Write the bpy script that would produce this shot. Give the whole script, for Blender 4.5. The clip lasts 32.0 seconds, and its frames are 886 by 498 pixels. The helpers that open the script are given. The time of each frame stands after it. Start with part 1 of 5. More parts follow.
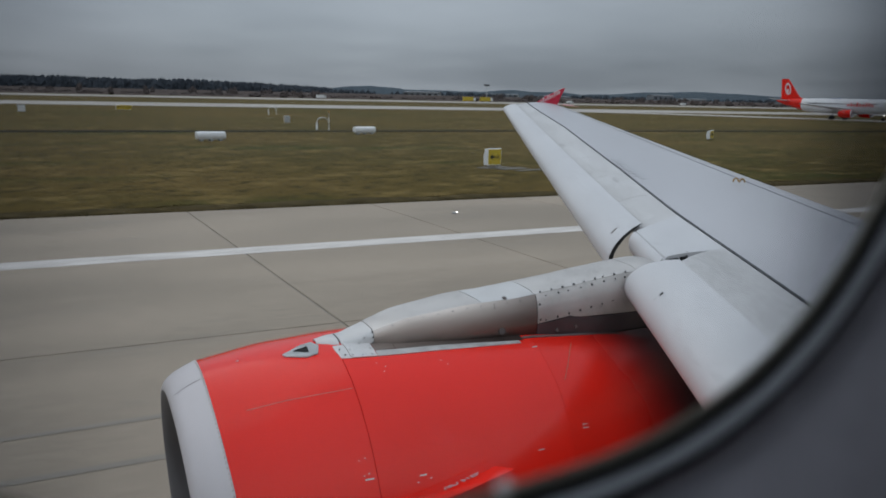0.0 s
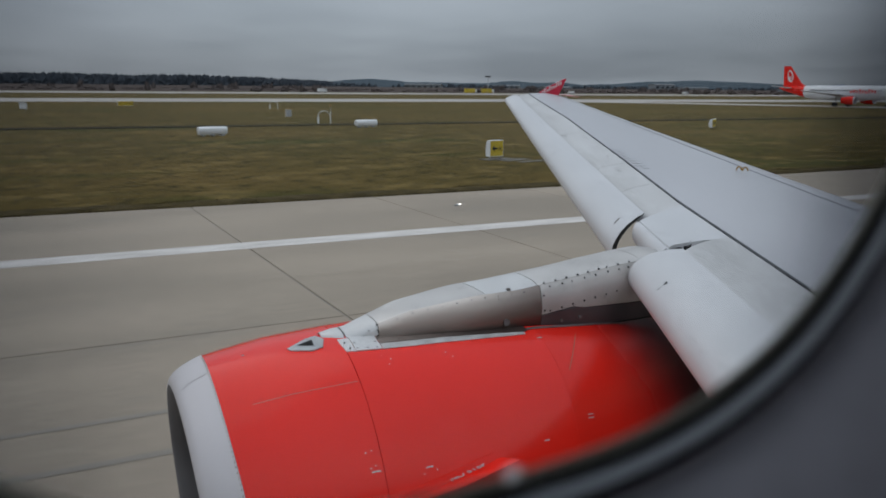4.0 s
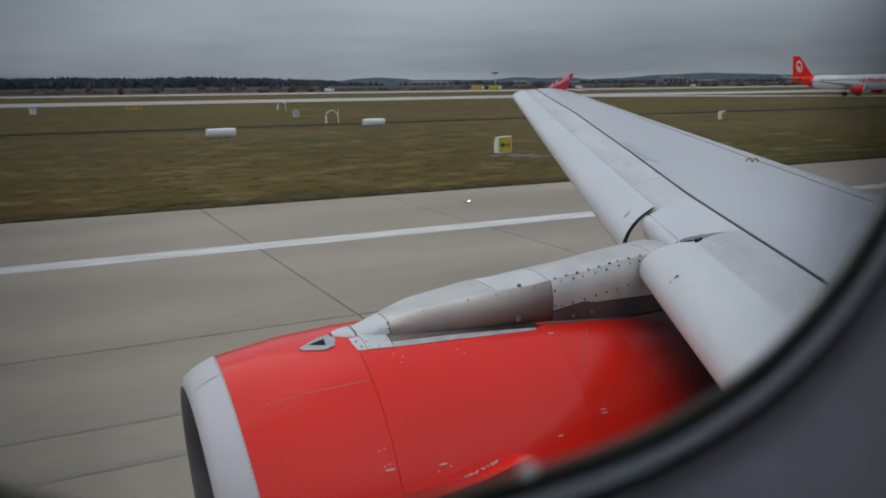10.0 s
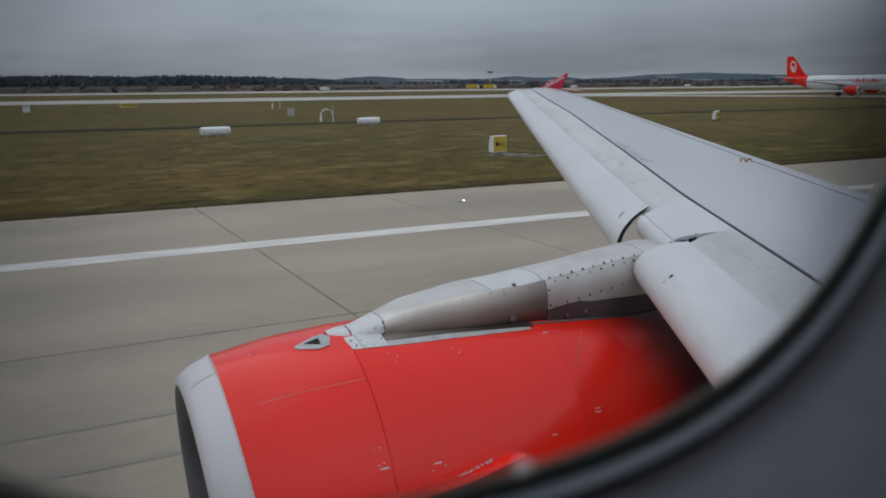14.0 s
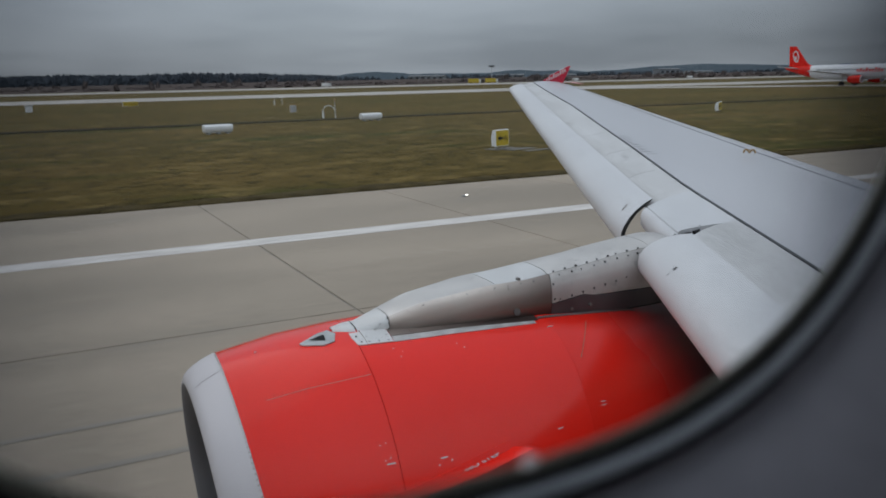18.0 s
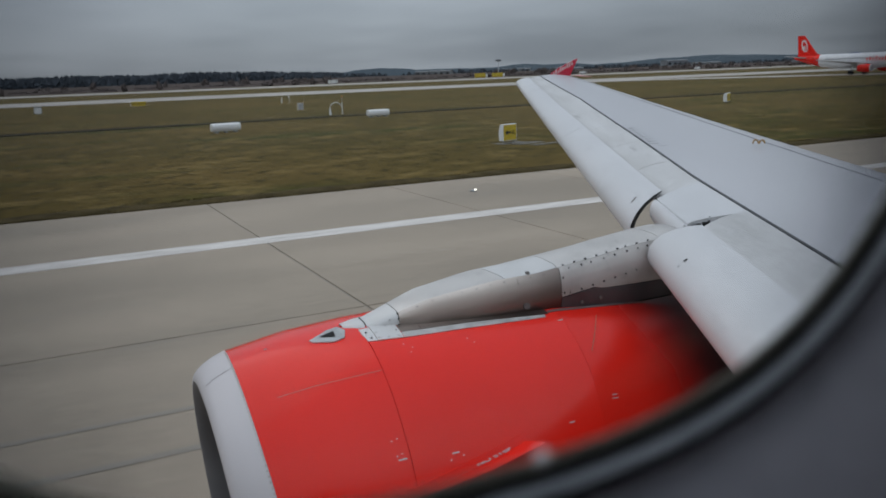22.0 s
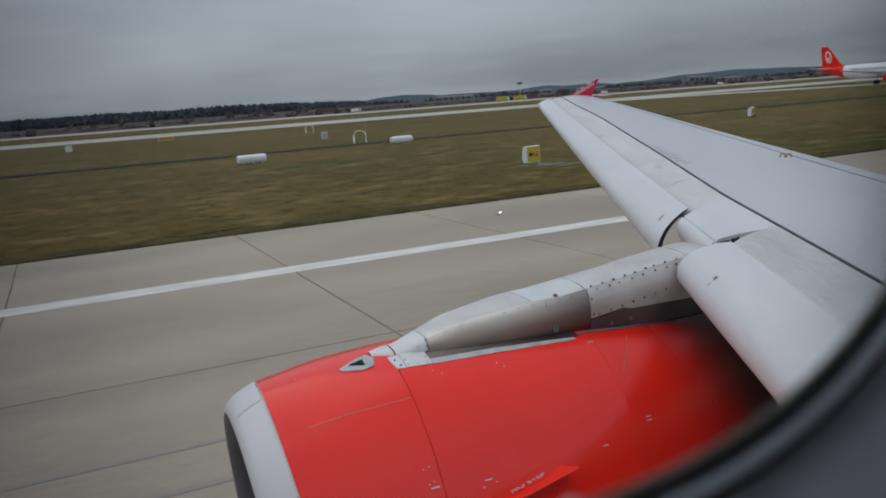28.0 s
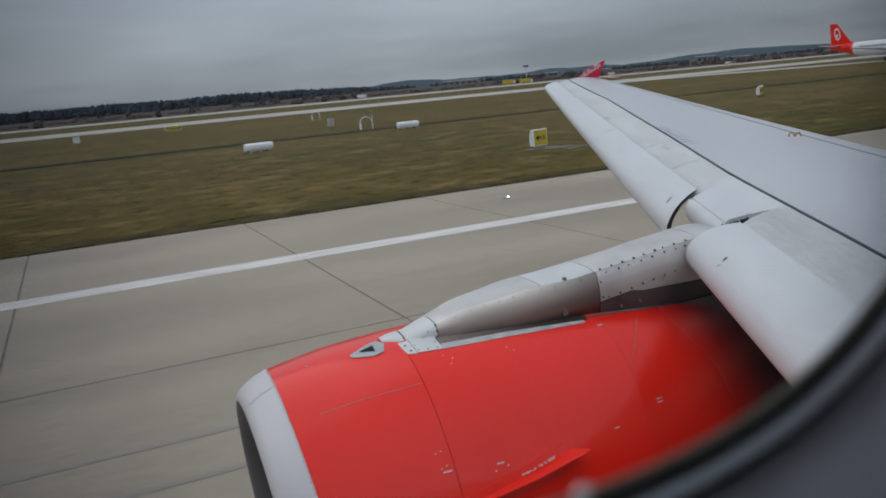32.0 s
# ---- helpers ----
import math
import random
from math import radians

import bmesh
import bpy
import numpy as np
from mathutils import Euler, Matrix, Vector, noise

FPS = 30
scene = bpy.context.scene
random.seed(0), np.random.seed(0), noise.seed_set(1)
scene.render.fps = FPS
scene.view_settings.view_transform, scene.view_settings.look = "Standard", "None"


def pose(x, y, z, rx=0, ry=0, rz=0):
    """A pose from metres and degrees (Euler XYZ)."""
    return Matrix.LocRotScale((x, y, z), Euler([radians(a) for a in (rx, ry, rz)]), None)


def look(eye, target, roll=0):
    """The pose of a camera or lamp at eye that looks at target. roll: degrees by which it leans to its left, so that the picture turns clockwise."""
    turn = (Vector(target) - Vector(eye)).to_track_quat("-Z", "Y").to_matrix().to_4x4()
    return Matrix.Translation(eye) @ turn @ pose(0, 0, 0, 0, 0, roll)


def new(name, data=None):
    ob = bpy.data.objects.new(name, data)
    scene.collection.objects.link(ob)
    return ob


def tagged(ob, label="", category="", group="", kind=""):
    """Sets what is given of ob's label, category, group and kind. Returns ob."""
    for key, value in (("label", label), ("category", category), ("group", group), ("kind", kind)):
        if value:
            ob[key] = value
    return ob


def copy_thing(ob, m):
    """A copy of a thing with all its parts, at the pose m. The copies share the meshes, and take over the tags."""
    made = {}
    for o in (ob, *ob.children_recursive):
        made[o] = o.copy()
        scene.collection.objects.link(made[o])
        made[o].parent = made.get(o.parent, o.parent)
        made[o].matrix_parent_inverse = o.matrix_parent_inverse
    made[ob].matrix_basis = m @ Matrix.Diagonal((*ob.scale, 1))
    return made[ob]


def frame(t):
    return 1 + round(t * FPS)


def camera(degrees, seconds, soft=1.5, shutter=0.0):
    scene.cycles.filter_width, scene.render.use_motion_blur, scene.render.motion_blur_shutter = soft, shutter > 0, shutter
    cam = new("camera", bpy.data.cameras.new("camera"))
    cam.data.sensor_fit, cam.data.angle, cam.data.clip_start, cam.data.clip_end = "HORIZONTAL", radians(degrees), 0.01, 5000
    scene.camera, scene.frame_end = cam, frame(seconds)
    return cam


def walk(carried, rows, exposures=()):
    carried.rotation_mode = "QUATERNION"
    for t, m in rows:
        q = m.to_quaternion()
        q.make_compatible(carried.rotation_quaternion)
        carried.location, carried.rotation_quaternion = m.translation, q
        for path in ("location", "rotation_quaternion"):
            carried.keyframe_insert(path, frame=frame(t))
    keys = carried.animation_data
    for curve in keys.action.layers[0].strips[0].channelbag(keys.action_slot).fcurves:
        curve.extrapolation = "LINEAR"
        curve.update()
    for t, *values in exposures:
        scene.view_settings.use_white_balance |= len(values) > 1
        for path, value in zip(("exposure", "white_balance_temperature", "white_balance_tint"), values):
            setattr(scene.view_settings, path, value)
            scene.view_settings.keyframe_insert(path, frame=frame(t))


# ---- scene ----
cam = camera(56.8, 32.0, soft=1.7)
# the near window surround is out of focus
cam.data.dof.use_dof = True
cam.data.dof.focus_distance = 7.0
cam.data.dof.aperture_fstop = 5.0

# seconds, x, y, z, yaw, pitch, roll
PATH = [
    (0, 0.0029, 0.0018, 4.3001, -27.409, -10.604, -1.275),
    (0.5, 0.0017, 0.0001, 4.3010, -27.510, -10.220, -1.308),
    (1, -0.0026, -0.0064, 4.3049, -27.752, -10.496, -1.052),
    (1.5, 0.0004, -0.0018, 4.3024, -27.682, -10.845, -0.542),
    (2, 0.0002, -0.0018, 4.3023, -27.416, -11.329, -0.394),
    (2.5, -0.0009, -0.0044, 4.3038, -27.583, -10.575, 0.081),
    (3, -0.0003, -0.0022, 4.3018, -27.327, -11.227, -0.428),
    (3.5, 0.0019, 0.0017, 4.2993, -27.337, -11.108, -0.544),
    (5.5, -0.0039, -0.0055, 4.3030, -27.367, -11.417, -0.087),
    (6, 0.0008, 0.0018, 4.2982, -27.504, -11.280, 0.208),
    (6.5, -0.0011, -0.0009, 4.3003, -27.558, -11.163, 0.120),
    (7, -0.0005, -0.0002, 4.2999, -27.239, -11.215, 0.187),
    (7.5, -0.0008, -0.0010, 4.3008, -27.636, -10.967, 0.182),
    (8, -0.0057, -0.0077, 4.3049, -27.522, -11.324, 0.131),
    (8.5, 0.0020, 0.0034, 4.2982, -26.997, -11.443, 0.586),
    (9, 0.0024, 0.0029, 4.2980, -26.551, -11.527, 0.381),
    (9.5, 0.0020, 0.0027, 4.2985, -26.811, -11.113, 0.538),
    (10, 0.0032, 0.0045, 4.2974, -26.835, -11.321, 0.599),
    (10.5, 0.0005, 0.0005, 4.3002, -26.900, -11.481, 0.559),
    (11, 0.0020, 0.0033, 4.2975, -27.120, -11.537, 1.134),
    (11.5, 0.0033, 0.0052, 4.2969, -27.181, -11.551, 1.324),
    (12, -0.0001, 0.0003, 4.2998, -27.078, -11.033, 0.949),
    (12.5, -0.0010, -0.0012, 4.3005, -26.945, -11.505, 0.994),
    (13, -0.0019, -0.0019, 4.3012, -27.081, -11.654, 1.094),
    (13.5, -0.0033, -0.0046, 4.3020, -27.169, -11.382, 0.737),
    (14, -0.0006, -0.0007, 4.3000, -27.181, -11.390, 0.424),
    (14.5, -0.0034, -0.0052, 4.3033, -27.074, -11.824, 1.056),
    (16.5, -0.0055, -0.0077, 4.3041, -27.340, -11.344, 0.978),
    (17, -0.0025, -0.0027, 4.3019, -27.428, -11.613, 1.114),
    (17.5, -0.0043, -0.0061, 4.3037, -27.106, -11.652, 1.259),
    (18, -0.0030, -0.0046, 4.3026, -27.064, -11.750, 1.160),
    (18.5, 0.0036, 0.0053, 4.2971, -26.475, -11.792, 1.416),
    (19, 0.0028, 0.0031, 4.2984, -26.733, -12.272, 1.428),
    (19.5, 0.0099, 0.0159, 4.2909, -26.676, -12.489, 1.566),
    (20, 0.0039, 0.0059, 4.2972, -26.423, -12.406, 1.865),
    (20.5, 0.0021, 0.0041, 4.2987, -26.821, -12.027, 1.694),
    (21, 0.0044, 0.0078, 4.2953, -26.752, -11.989, 1.910),
    (21.5, 0.0016, 0.0033, 4.2982, -26.668, -11.820, 1.894),
    (22, 0.0028, 0.0048, 4.2974, -26.607, -12.056, 2.038),
    (22.5, 0.0059, 0.0133, 4.2930, -26.202, -12.029, 2.150),
    (23, 0.0085, 0.0168, 4.2909, -25.050, -12.372, 2.750),
    (23.5, 0.0116, 0.0168, 4.2967, -25.393, -11.013, 3.607),
    (24, 0.0128, 0.0162, 4.2985, -25.878, -9.678, 4.250),
    (24.5, 0.0101, 0.0118, 4.3017, -26.192, -10.086, 4.392),
    (25, 0.0036, 0.0023, 4.3078, -26.477, -9.945, 4.064),
    (25.5, 0.0062, 0.0060, 4.3052, -26.435, -9.585, 4.087),
    (26, 0.0094, 0.0109, 4.3021, -26.150, -9.895, 4.249),
    (26.5, 0.0091, 0.0110, 4.3023, -25.329, -10.511, 4.298),
    (28.5, 0.0091, 0.0111, 4.3017, -25.106, -10.265, 4.083),
    (29, 0.0048, 0.0042, 4.3066, -25.145, -10.786, 4.413),
    (29.5, 0.0085, 0.0099, 4.3032, -25.051, -10.860, 4.590),
    (30, 0.0087, 0.0100, 4.3030, -25.042, -10.736, 4.606),
    (30.5, 0.0100, 0.0111, 4.3023, -24.934, -10.662, 4.998),
    (31, 0.0098, 0.0112, 4.3024, -24.792, -10.727, 5.015),
    (31.5, 0.0097, 0.0108, 4.3028, -24.721, -10.904, 5.189),
    (32, 0.0089, 0.0099, 4.3034, -24.695, -11.304, 5.086),
]
walk(cam, [(t, pose(x, y, z, 90 + pitch, roll, yaw)) for t, x, y, z, yaw, pitch, roll in PATH],
     exposures=[(0.0, -0.12), (22.0, -0.10), (32.0, -0.03)])

# ---------------------------------------------------------------- sky and sun
SUN_EL, SUN_ROT = radians(38), radians(-35)
world = bpy.data.worlds.new("world")
scene.world = world
world.use_nodes = True
wn, wl = world.node_tree.nodes, world.node_tree.links
wn.clear()
w_out = wn.new("ShaderNodeOutputWorld")
w_bg = wn.new("ShaderNodeBackground")
w_sky = wn.new("ShaderNodeTexSky")
w_sky.sky_type = "NISHITA"
w_sky.sun_disc = False
w_sky.sun_elevation, w_sky.sun_rotation = SUN_EL, SUN_ROT
w_co = wn.new("ShaderNodeTexCoord")
w_sep = wn.new("ShaderNodeSeparateXYZ")
wl.new(w_co.outputs["Generated"], w_sep.inputs[0])


def w_math(op, a, b=None):
    m = wn.new("ShaderNodeMath")
    m.operation = op
    for i, v in enumerate((a, b)):
        if v is None:
            continue
        if isinstance(v, (int, float)):
            m.inputs[i].default_value = v
        else:
            wl.new(v, m.inputs[i])
    return m.outputs[0]


up = w_math("MAXIMUM", w_sep.outputs[2], 0.0)
# a flat cloud deck: the direction laid onto a plane overhead
deck = w_math("ADD", up, 0.10)
w_comb = wn.new("ShaderNodeCombineXYZ")
wl.new(w_math("DIVIDE", w_sep.outputs[0], deck), w_comb.inputs[0])
wl.new(w_math("DIVIDE", w_sep.outputs[1], deck), w_comb.inputs[1])
w_n1 = wn.new("ShaderNodeTexNoise")
w_n1.inputs["Scale"].default_value = 0.55
w_n1.inputs["Detail"].default_value = 6
w_n1.inputs["Roughness"].default_value = 0.55
wl.new(w_comb.outputs[0], w_n1.inputs["Vector"])
w_n2 = wn.new("ShaderNodeTexNoise")
w_n2.inputs["Scale"].default_value = 0.24
w_n2.inputs["Detail"].default_value = 3
wl.new(w_comb.outputs[0], w_n2.inputs["Vector"])
clouds = w_math("ADD", w_math("MULTIPLY", w_n1.outputs[0], 0.30), w_math("MULTIPLY", w_n2.outputs[0], 0.70))
w_ramp = wn.new("ShaderNodeValToRGB")
w_ramp.color_ramp.elements[0].position = 0.36
w_ramp.color_ramp.elements[0].color = (0.161, 0.186, 0.220, 1)
w_ramp.color_ramp.elements[1].position = 0.64
w_ramp.color_ramp.elements[1].color = (0.294, 0.330, 0.377, 1)
wl.new(clouds, w_ramp.inputs[0])
# an overcast sky is about three times as bright overhead as at the horizon
w_lift = wn.new("ShaderNodeVectorMath")
w_lift.operation = "SCALE"
wl.new(w_ramp.outputs[0], w_lift.inputs[0])
# sky dimmed towards one side
w_dim = wn.new("ShaderNodeMapRange")
w_dim.interpolation_type = "SMOOTHSTEP"
for key, value in (("From Min", 0.50), ("From Max", 0.90), ("To Min", 1.0), ("To Max", 0.70)):
    w_dim.inputs[key].default_value = value
wl.new(w_sep.outputs[0], w_dim.inputs[0])
wl.new(w_math("MULTIPLY", w_math("ADD", w_math("MULTIPLY", up, 3.1), 1.28), w_dim.outputs[0]), w_lift.inputs["Scale"])
w_blue = wn.new("ShaderNodeVectorMath")
w_blue.operation = "SCALE"
wl.new(w_sky.outputs[0], w_blue.inputs[0])
w_blue.inputs["Scale"].default_value = 0.08
w_mix = wn.new("ShaderNodeMix")
w_mix.data_type = "RGBA"
w_mix.inputs["Factor"].default_value = 0.94
wl.new(w_blue.outputs[0], w_mix.inputs["A"])
wl.new(w_lift.outputs[0], w_mix.inputs["B"])
wl.new(w_mix.outputs["Result"], w_bg.inputs[0])
w_bg.inputs[1].default_value = 1.0
wl.new(w_bg.outputs[0], w_out.inputs[0])

sun = new("sun", bpy.data.lights.new("sun", "SUN"))
sun.data.energy, sun.data.angle, sun.data.color = 0.6, radians(70), (1.0, 0.95, 0.89)
sun.matrix_world = look((-30, 45, 60), (0, 0, 0))


# ---------------------------------------------------------------- materials
def mat(name, base, second=None, rough=0.5, metal=0.0, scale=3.0, fine=60.0, mix=0.5, bump=0.0, bump_scale=40.0,
        stretch=(1, 1, 1), coat=0.0, spec=0.5, island=0.0, contrast=(0.35, 0.65), speck=0.12, world=False, each=0.0, scuff=0.0, scuff_scale=7.0, span=0.0):
    m = bpy.data.materials.new(name)
    m.use_nodes = True
    n, l = m.node_tree.nodes, m.node_tree.links
    b = n["Principled BSDF"]
    b.inputs["Roughness"].default_value, b.inputs["Metallic"].default_value = rough, metal
    b.inputs["Specular IOR Level"].default_value = spec
    b.inputs["Coat Weight"].default_value = coat
    b.inputs["Coat Roughness"].default_value = 0.06
    second = second or tuple(c * 0.8 for c in base)
    co = n.new("ShaderNodeTexCoord")
    mp = n.new("ShaderNodeMapping")
    mp.inputs["Scale"].default_value = stretch
    if span:
        # grain drawn out along the wing's span
        mp.vector_type = "TEXTURE"
        mp.inputs["Rotation"].default_value, mp.inputs["Scale"].default_value = (0, 0, radians(-27.5)), (1, span, 1)
    geo = n.new("ShaderNodeNewGeometry")
    l.new(geo.outputs["Position"] if world else co.outputs["Object"], mp.inputs[0])
    n1 = n.new("ShaderNodeTexNoise")
    n1.inputs["Scale"].default_value, n1.inputs["Detail"].default_value = scale, 5
    l.new(mp.outputs[0], n1.inputs["Vector"])
    n2 = n.new("ShaderNodeTexNoise")
    n2.inputs["Scale"].default_value, n2.inputs["Detail"].default_value = fine, 3
    l.new(mp.outputs[0], n2.inputs["Vector"])
    rp = n.new("ShaderNodeValToRGB")
    rp.color_ramp.elements[0].position, rp.color_ramp.elements[1].position = contrast
    rp.color_ramp.elements[0].color, rp.color_ramp.elements[1].color = (*second, 1), (*base, 1)
    l.new(n1.outputs[0], rp.inputs[0])
    mx = n.new("ShaderNodeMix")
    mx.data_type, mx.blend_type = "RGBA", "OVERLAY"
    mx.inputs["Factor"].default_value = speck
    l.new(rp.outputs[0], mx.inputs["A"])
    l.new(n2.outputs[0], mx.inputs["B"])
    last = mx.outputs["Result"]
    if scuff:
        # thin dirty scuffs and streaks
        n4 = n.new("ShaderNodeTexNoise")
        n4.inputs["Scale"].default_value, n4.inputs["Detail"].default_value, n4.inputs["Roughness"].default_value = scuff_scale, 9, 0.72
        l.new(mp.outputs[0], n4.inputs["Vector"])
        v4 = n.new("ShaderNodeMapRange")
        v4.inputs["From Min"].default_value, v4.inputs["From Max"].default_value = 0.56, 0.74
        v4.inputs["To Max"].default_value = scuff
        l.new(n4.outputs[0], v4.inputs[0])
        m4 = n.new("ShaderNodeMix")
        m4.data_type = "RGBA"
        m4.inputs["B"].default_value = (0.16, 0.15, 0.14, 1)
        l.new(v4.outputs[0], m4.inputs["Factor"])
        l.new(last, m4.inputs["A"])
        last = m4.outputs["Result"]
    if island:
        g = n.new("ShaderNodeNewGeometry")
        h = n.new("ShaderNodeHueSaturation")
        v = n.new("ShaderNodeMapRange")
        v.inputs["To Min"].default_value, v.inputs["To Max"].default_value = 1 - island, 1 + island
        l.new(g.outputs["Random Per Island"], v.inputs[0])
        l.new(v.outputs[0], h.inputs["Value"])
        l.new(last, h.inputs["Color"])
        last = h.outputs[0]
    if each:
        oi = n.new("ShaderNodeObjectInfo")
        h = n.new("ShaderNodeHueSaturation")
        v = n.new("ShaderNodeMapRange")
        v.inputs["To Min"].default_value, v.inputs["To Max"].default_value = 1 - each, 1 + each
        l.new(oi.outputs["Random"], v.inputs[0])
        l.new(v.outputs[0], h.inputs["Value"])
        l.new(last, h.inputs["Color"])
        last = h.outputs[0]
    l.new(last, b.inputs["Base Color"])
    rr = n.new("ShaderNodeMapRange")
    rr.inputs["To Min"].default_value, rr.inputs["To Max"].default_value = max(rough - 0.07, 0.02), min(rough + 0.07, 1)
    l.new(n1.outputs[0], rr.inputs[0])
    l.new(rr.outputs[0], b.inputs["Roughness"])
    if bump:
        n3 = n.new("ShaderNodeTexNoise")
        n3.inputs["Scale"].default_value, n3.inputs["Detail"].default_value = bump_scale, 4
        l.new(mp.outputs[0], n3.inputs["Vector"])
        bp = n.new("ShaderNodeBump")
        bp.inputs["Strength"].default_value, bp.inputs["Distance"].default_value = bump, 0.01
        l.new(n3.outputs[0], bp.inputs["Height"])
        l.new(bp.outputs[0], b.inputs["Normal"])
    return m


M_RED = mat("red_cowl_paint", (0.84, 0.022, 0.012), (0.78, 0.019, 0.010), rough=0.13, scale=1.2, coat=0.0, spec=0.28, speck=0.03)
M_RED_SHADED = mat("red_paint_with_shade_and_soot", (0.82, 0.022, 0.012), (0.76, 0.019, 0.010), rough=0.13, scale=1.2, coat=0.0, spec=0.32, speck=0.03)
M_FENCE = mat("crimson_fence_paint", (0.58, 0.020, 0.055), (0.52, 0.018, 0.048), rough=0.3, scale=2)


def paint_dark(m, axis, start, end, most, colour, ragged=0.22, rough=0.6):
    """Shade, reflection and soot painted as a darker colour along one axis from start to end, with a ragged edge."""
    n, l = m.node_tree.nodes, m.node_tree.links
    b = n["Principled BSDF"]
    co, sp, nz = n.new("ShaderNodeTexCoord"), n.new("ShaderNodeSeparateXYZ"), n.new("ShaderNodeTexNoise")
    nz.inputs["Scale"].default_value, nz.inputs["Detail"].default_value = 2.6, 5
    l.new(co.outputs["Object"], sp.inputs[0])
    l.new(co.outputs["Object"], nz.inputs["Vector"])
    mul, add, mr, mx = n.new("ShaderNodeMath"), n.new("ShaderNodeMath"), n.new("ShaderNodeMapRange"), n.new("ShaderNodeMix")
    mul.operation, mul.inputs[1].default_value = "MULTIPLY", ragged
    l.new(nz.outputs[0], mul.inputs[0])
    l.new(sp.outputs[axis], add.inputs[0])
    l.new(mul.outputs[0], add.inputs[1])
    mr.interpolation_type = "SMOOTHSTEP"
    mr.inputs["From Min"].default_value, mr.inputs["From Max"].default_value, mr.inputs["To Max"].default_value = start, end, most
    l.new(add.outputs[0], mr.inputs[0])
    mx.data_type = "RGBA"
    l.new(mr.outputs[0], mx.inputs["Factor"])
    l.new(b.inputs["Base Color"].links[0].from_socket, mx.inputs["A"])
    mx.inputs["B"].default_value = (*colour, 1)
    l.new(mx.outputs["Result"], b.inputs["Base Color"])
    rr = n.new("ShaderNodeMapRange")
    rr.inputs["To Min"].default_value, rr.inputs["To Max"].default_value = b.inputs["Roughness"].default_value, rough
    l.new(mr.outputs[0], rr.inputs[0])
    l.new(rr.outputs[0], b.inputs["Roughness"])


# shade under the wing, with some soot, painted in towards the rear
paint_dark(M_RED_SHADED, 0, 0.80, 1.55, 0.94, (0.016, 0.012, 0.014))
M_LIP = mat("bare_aluminium_lip", (0.585, 0.55, 0.56), (0.52, 0.49, 0.50), rough=0.5, metal=0.12, scale=2.5, speck=0.05)
M_SLAT = mat("light_grey_slat_paint", (0.580, 0.578, 0.588), (0.530, 0.528, 0.538), rough=0.50, scale=2.0, fine=14, speck=0.10, scuff=0.26, scuff_scale=9.0, span=3.0)
M_WING = mat("grey_wing_paint", (0.494, 0.487, 0.506), (0.456, 0.449, 0.468), rough=0.36, scale=1.3, fine=14, speck=0.04, coat=0.15, scuff=0.10, scuff_scale=3.0, span=2.5)
M_PANEL = mat("worn_grey_panel_paint", (0.575, 0.567, 0.565), (0.455, 0.445, 0.438), rough=0.55, scale=3.2, fine=30, speck=0.25, scuff=0.65, scuff_scale=6.5, each=0.03, contrast=(0.30, 0.66), span=3.5)
M_PYLON = mat("pylon_grey_paint", (0.63, 0.598, 0.57), (0.52, 0.49, 0.465), rough=0.38, scale=5, metal=0.50, scuff=0.6, scuff_scale=9.0, speck=0.12)
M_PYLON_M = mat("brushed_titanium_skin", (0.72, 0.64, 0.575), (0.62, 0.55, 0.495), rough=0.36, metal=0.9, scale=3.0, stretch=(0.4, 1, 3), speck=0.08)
# dark reflection painted into the colour, browner towards the foot and the rear
paint_dark(M_PYLON_M, 2, -0.09, -0.20, 0.90, (0.075, 0.052, 0.046), 0.05, 0.42)
paint_dark(M_PYLON_M, 0, 0.05, 0.72, 0.72, (0.11, 0.078, 0.070), 0.15, 0.42)
M_COVER = mat("pale_cover_paint", (0.62, 0.61, 0.60), (0.54, 0.53, 0.52), rough=0.42, metal=0.25, scale=6, scuff=0.3, scuff_scale=12)
# shadow between pylon panel and cowl, put into the metal's colour
M_FLANKSHADE = mat("flank_shade_metal", (0.13, 0.118, 0.125), (0.085, 0.078, 0.083), rough=0.45, metal=0.4, scale=5)
M_FITTING = mat("dull_drain_metal", (0.20, 0.18, 0.17), (0.14, 0.125, 0.12), rough=0.5, metal=0.3)
M_RIVET = mat("straw_rivet", (0.26, 0.20, 0.11), rough=0.5)
M_GREY = mat("primer_grey", (0.42, 0.43, 0.43), (0.33, 0.34, 0.34), rough=0.5, scale=9)
M_SEALSTRIP = mat("worn_sealing_strip", (0.50, 0.49, 0.48), (0.36, 0.35, 0.34), rough=0.55, scale=14, scuff=0.4, scuff_scale=20)
M_DARK = mat("dark_gap", (0.012, 0.012, 0.013), (0.02, 0.02, 0.02), rough=0.7)
M_SEAL = mat("dark_sealant", (0.055, 0.058, 0.065), (0.035, 0.037, 0.04), rough=0.6, scale=12)
M_SCREW = mat("dark_screw", (0.03, 0.03, 0.03), (0.05, 0.045, 0.04), rough=0.5)
M_STENCIL = mat("faded_stencil_paint", (0.60, 0.56, 0.54), rough=0.5)
M_WHITE = mat("white_paint", (0.78, 0.78, 0.77), (0.70, 0.70, 0.69), rough=0.45, scale=8)
M_YELLOW = mat("yellow_paint", (0.60, 0.44, 0.04), (0.48, 0.34, 0.03), rough=0.5, scale=9)
M_HOOK = mat("ochre_marking", (0.38, 0.22, 0.05), (0.26, 0.15, 0.04), rough=0.6)
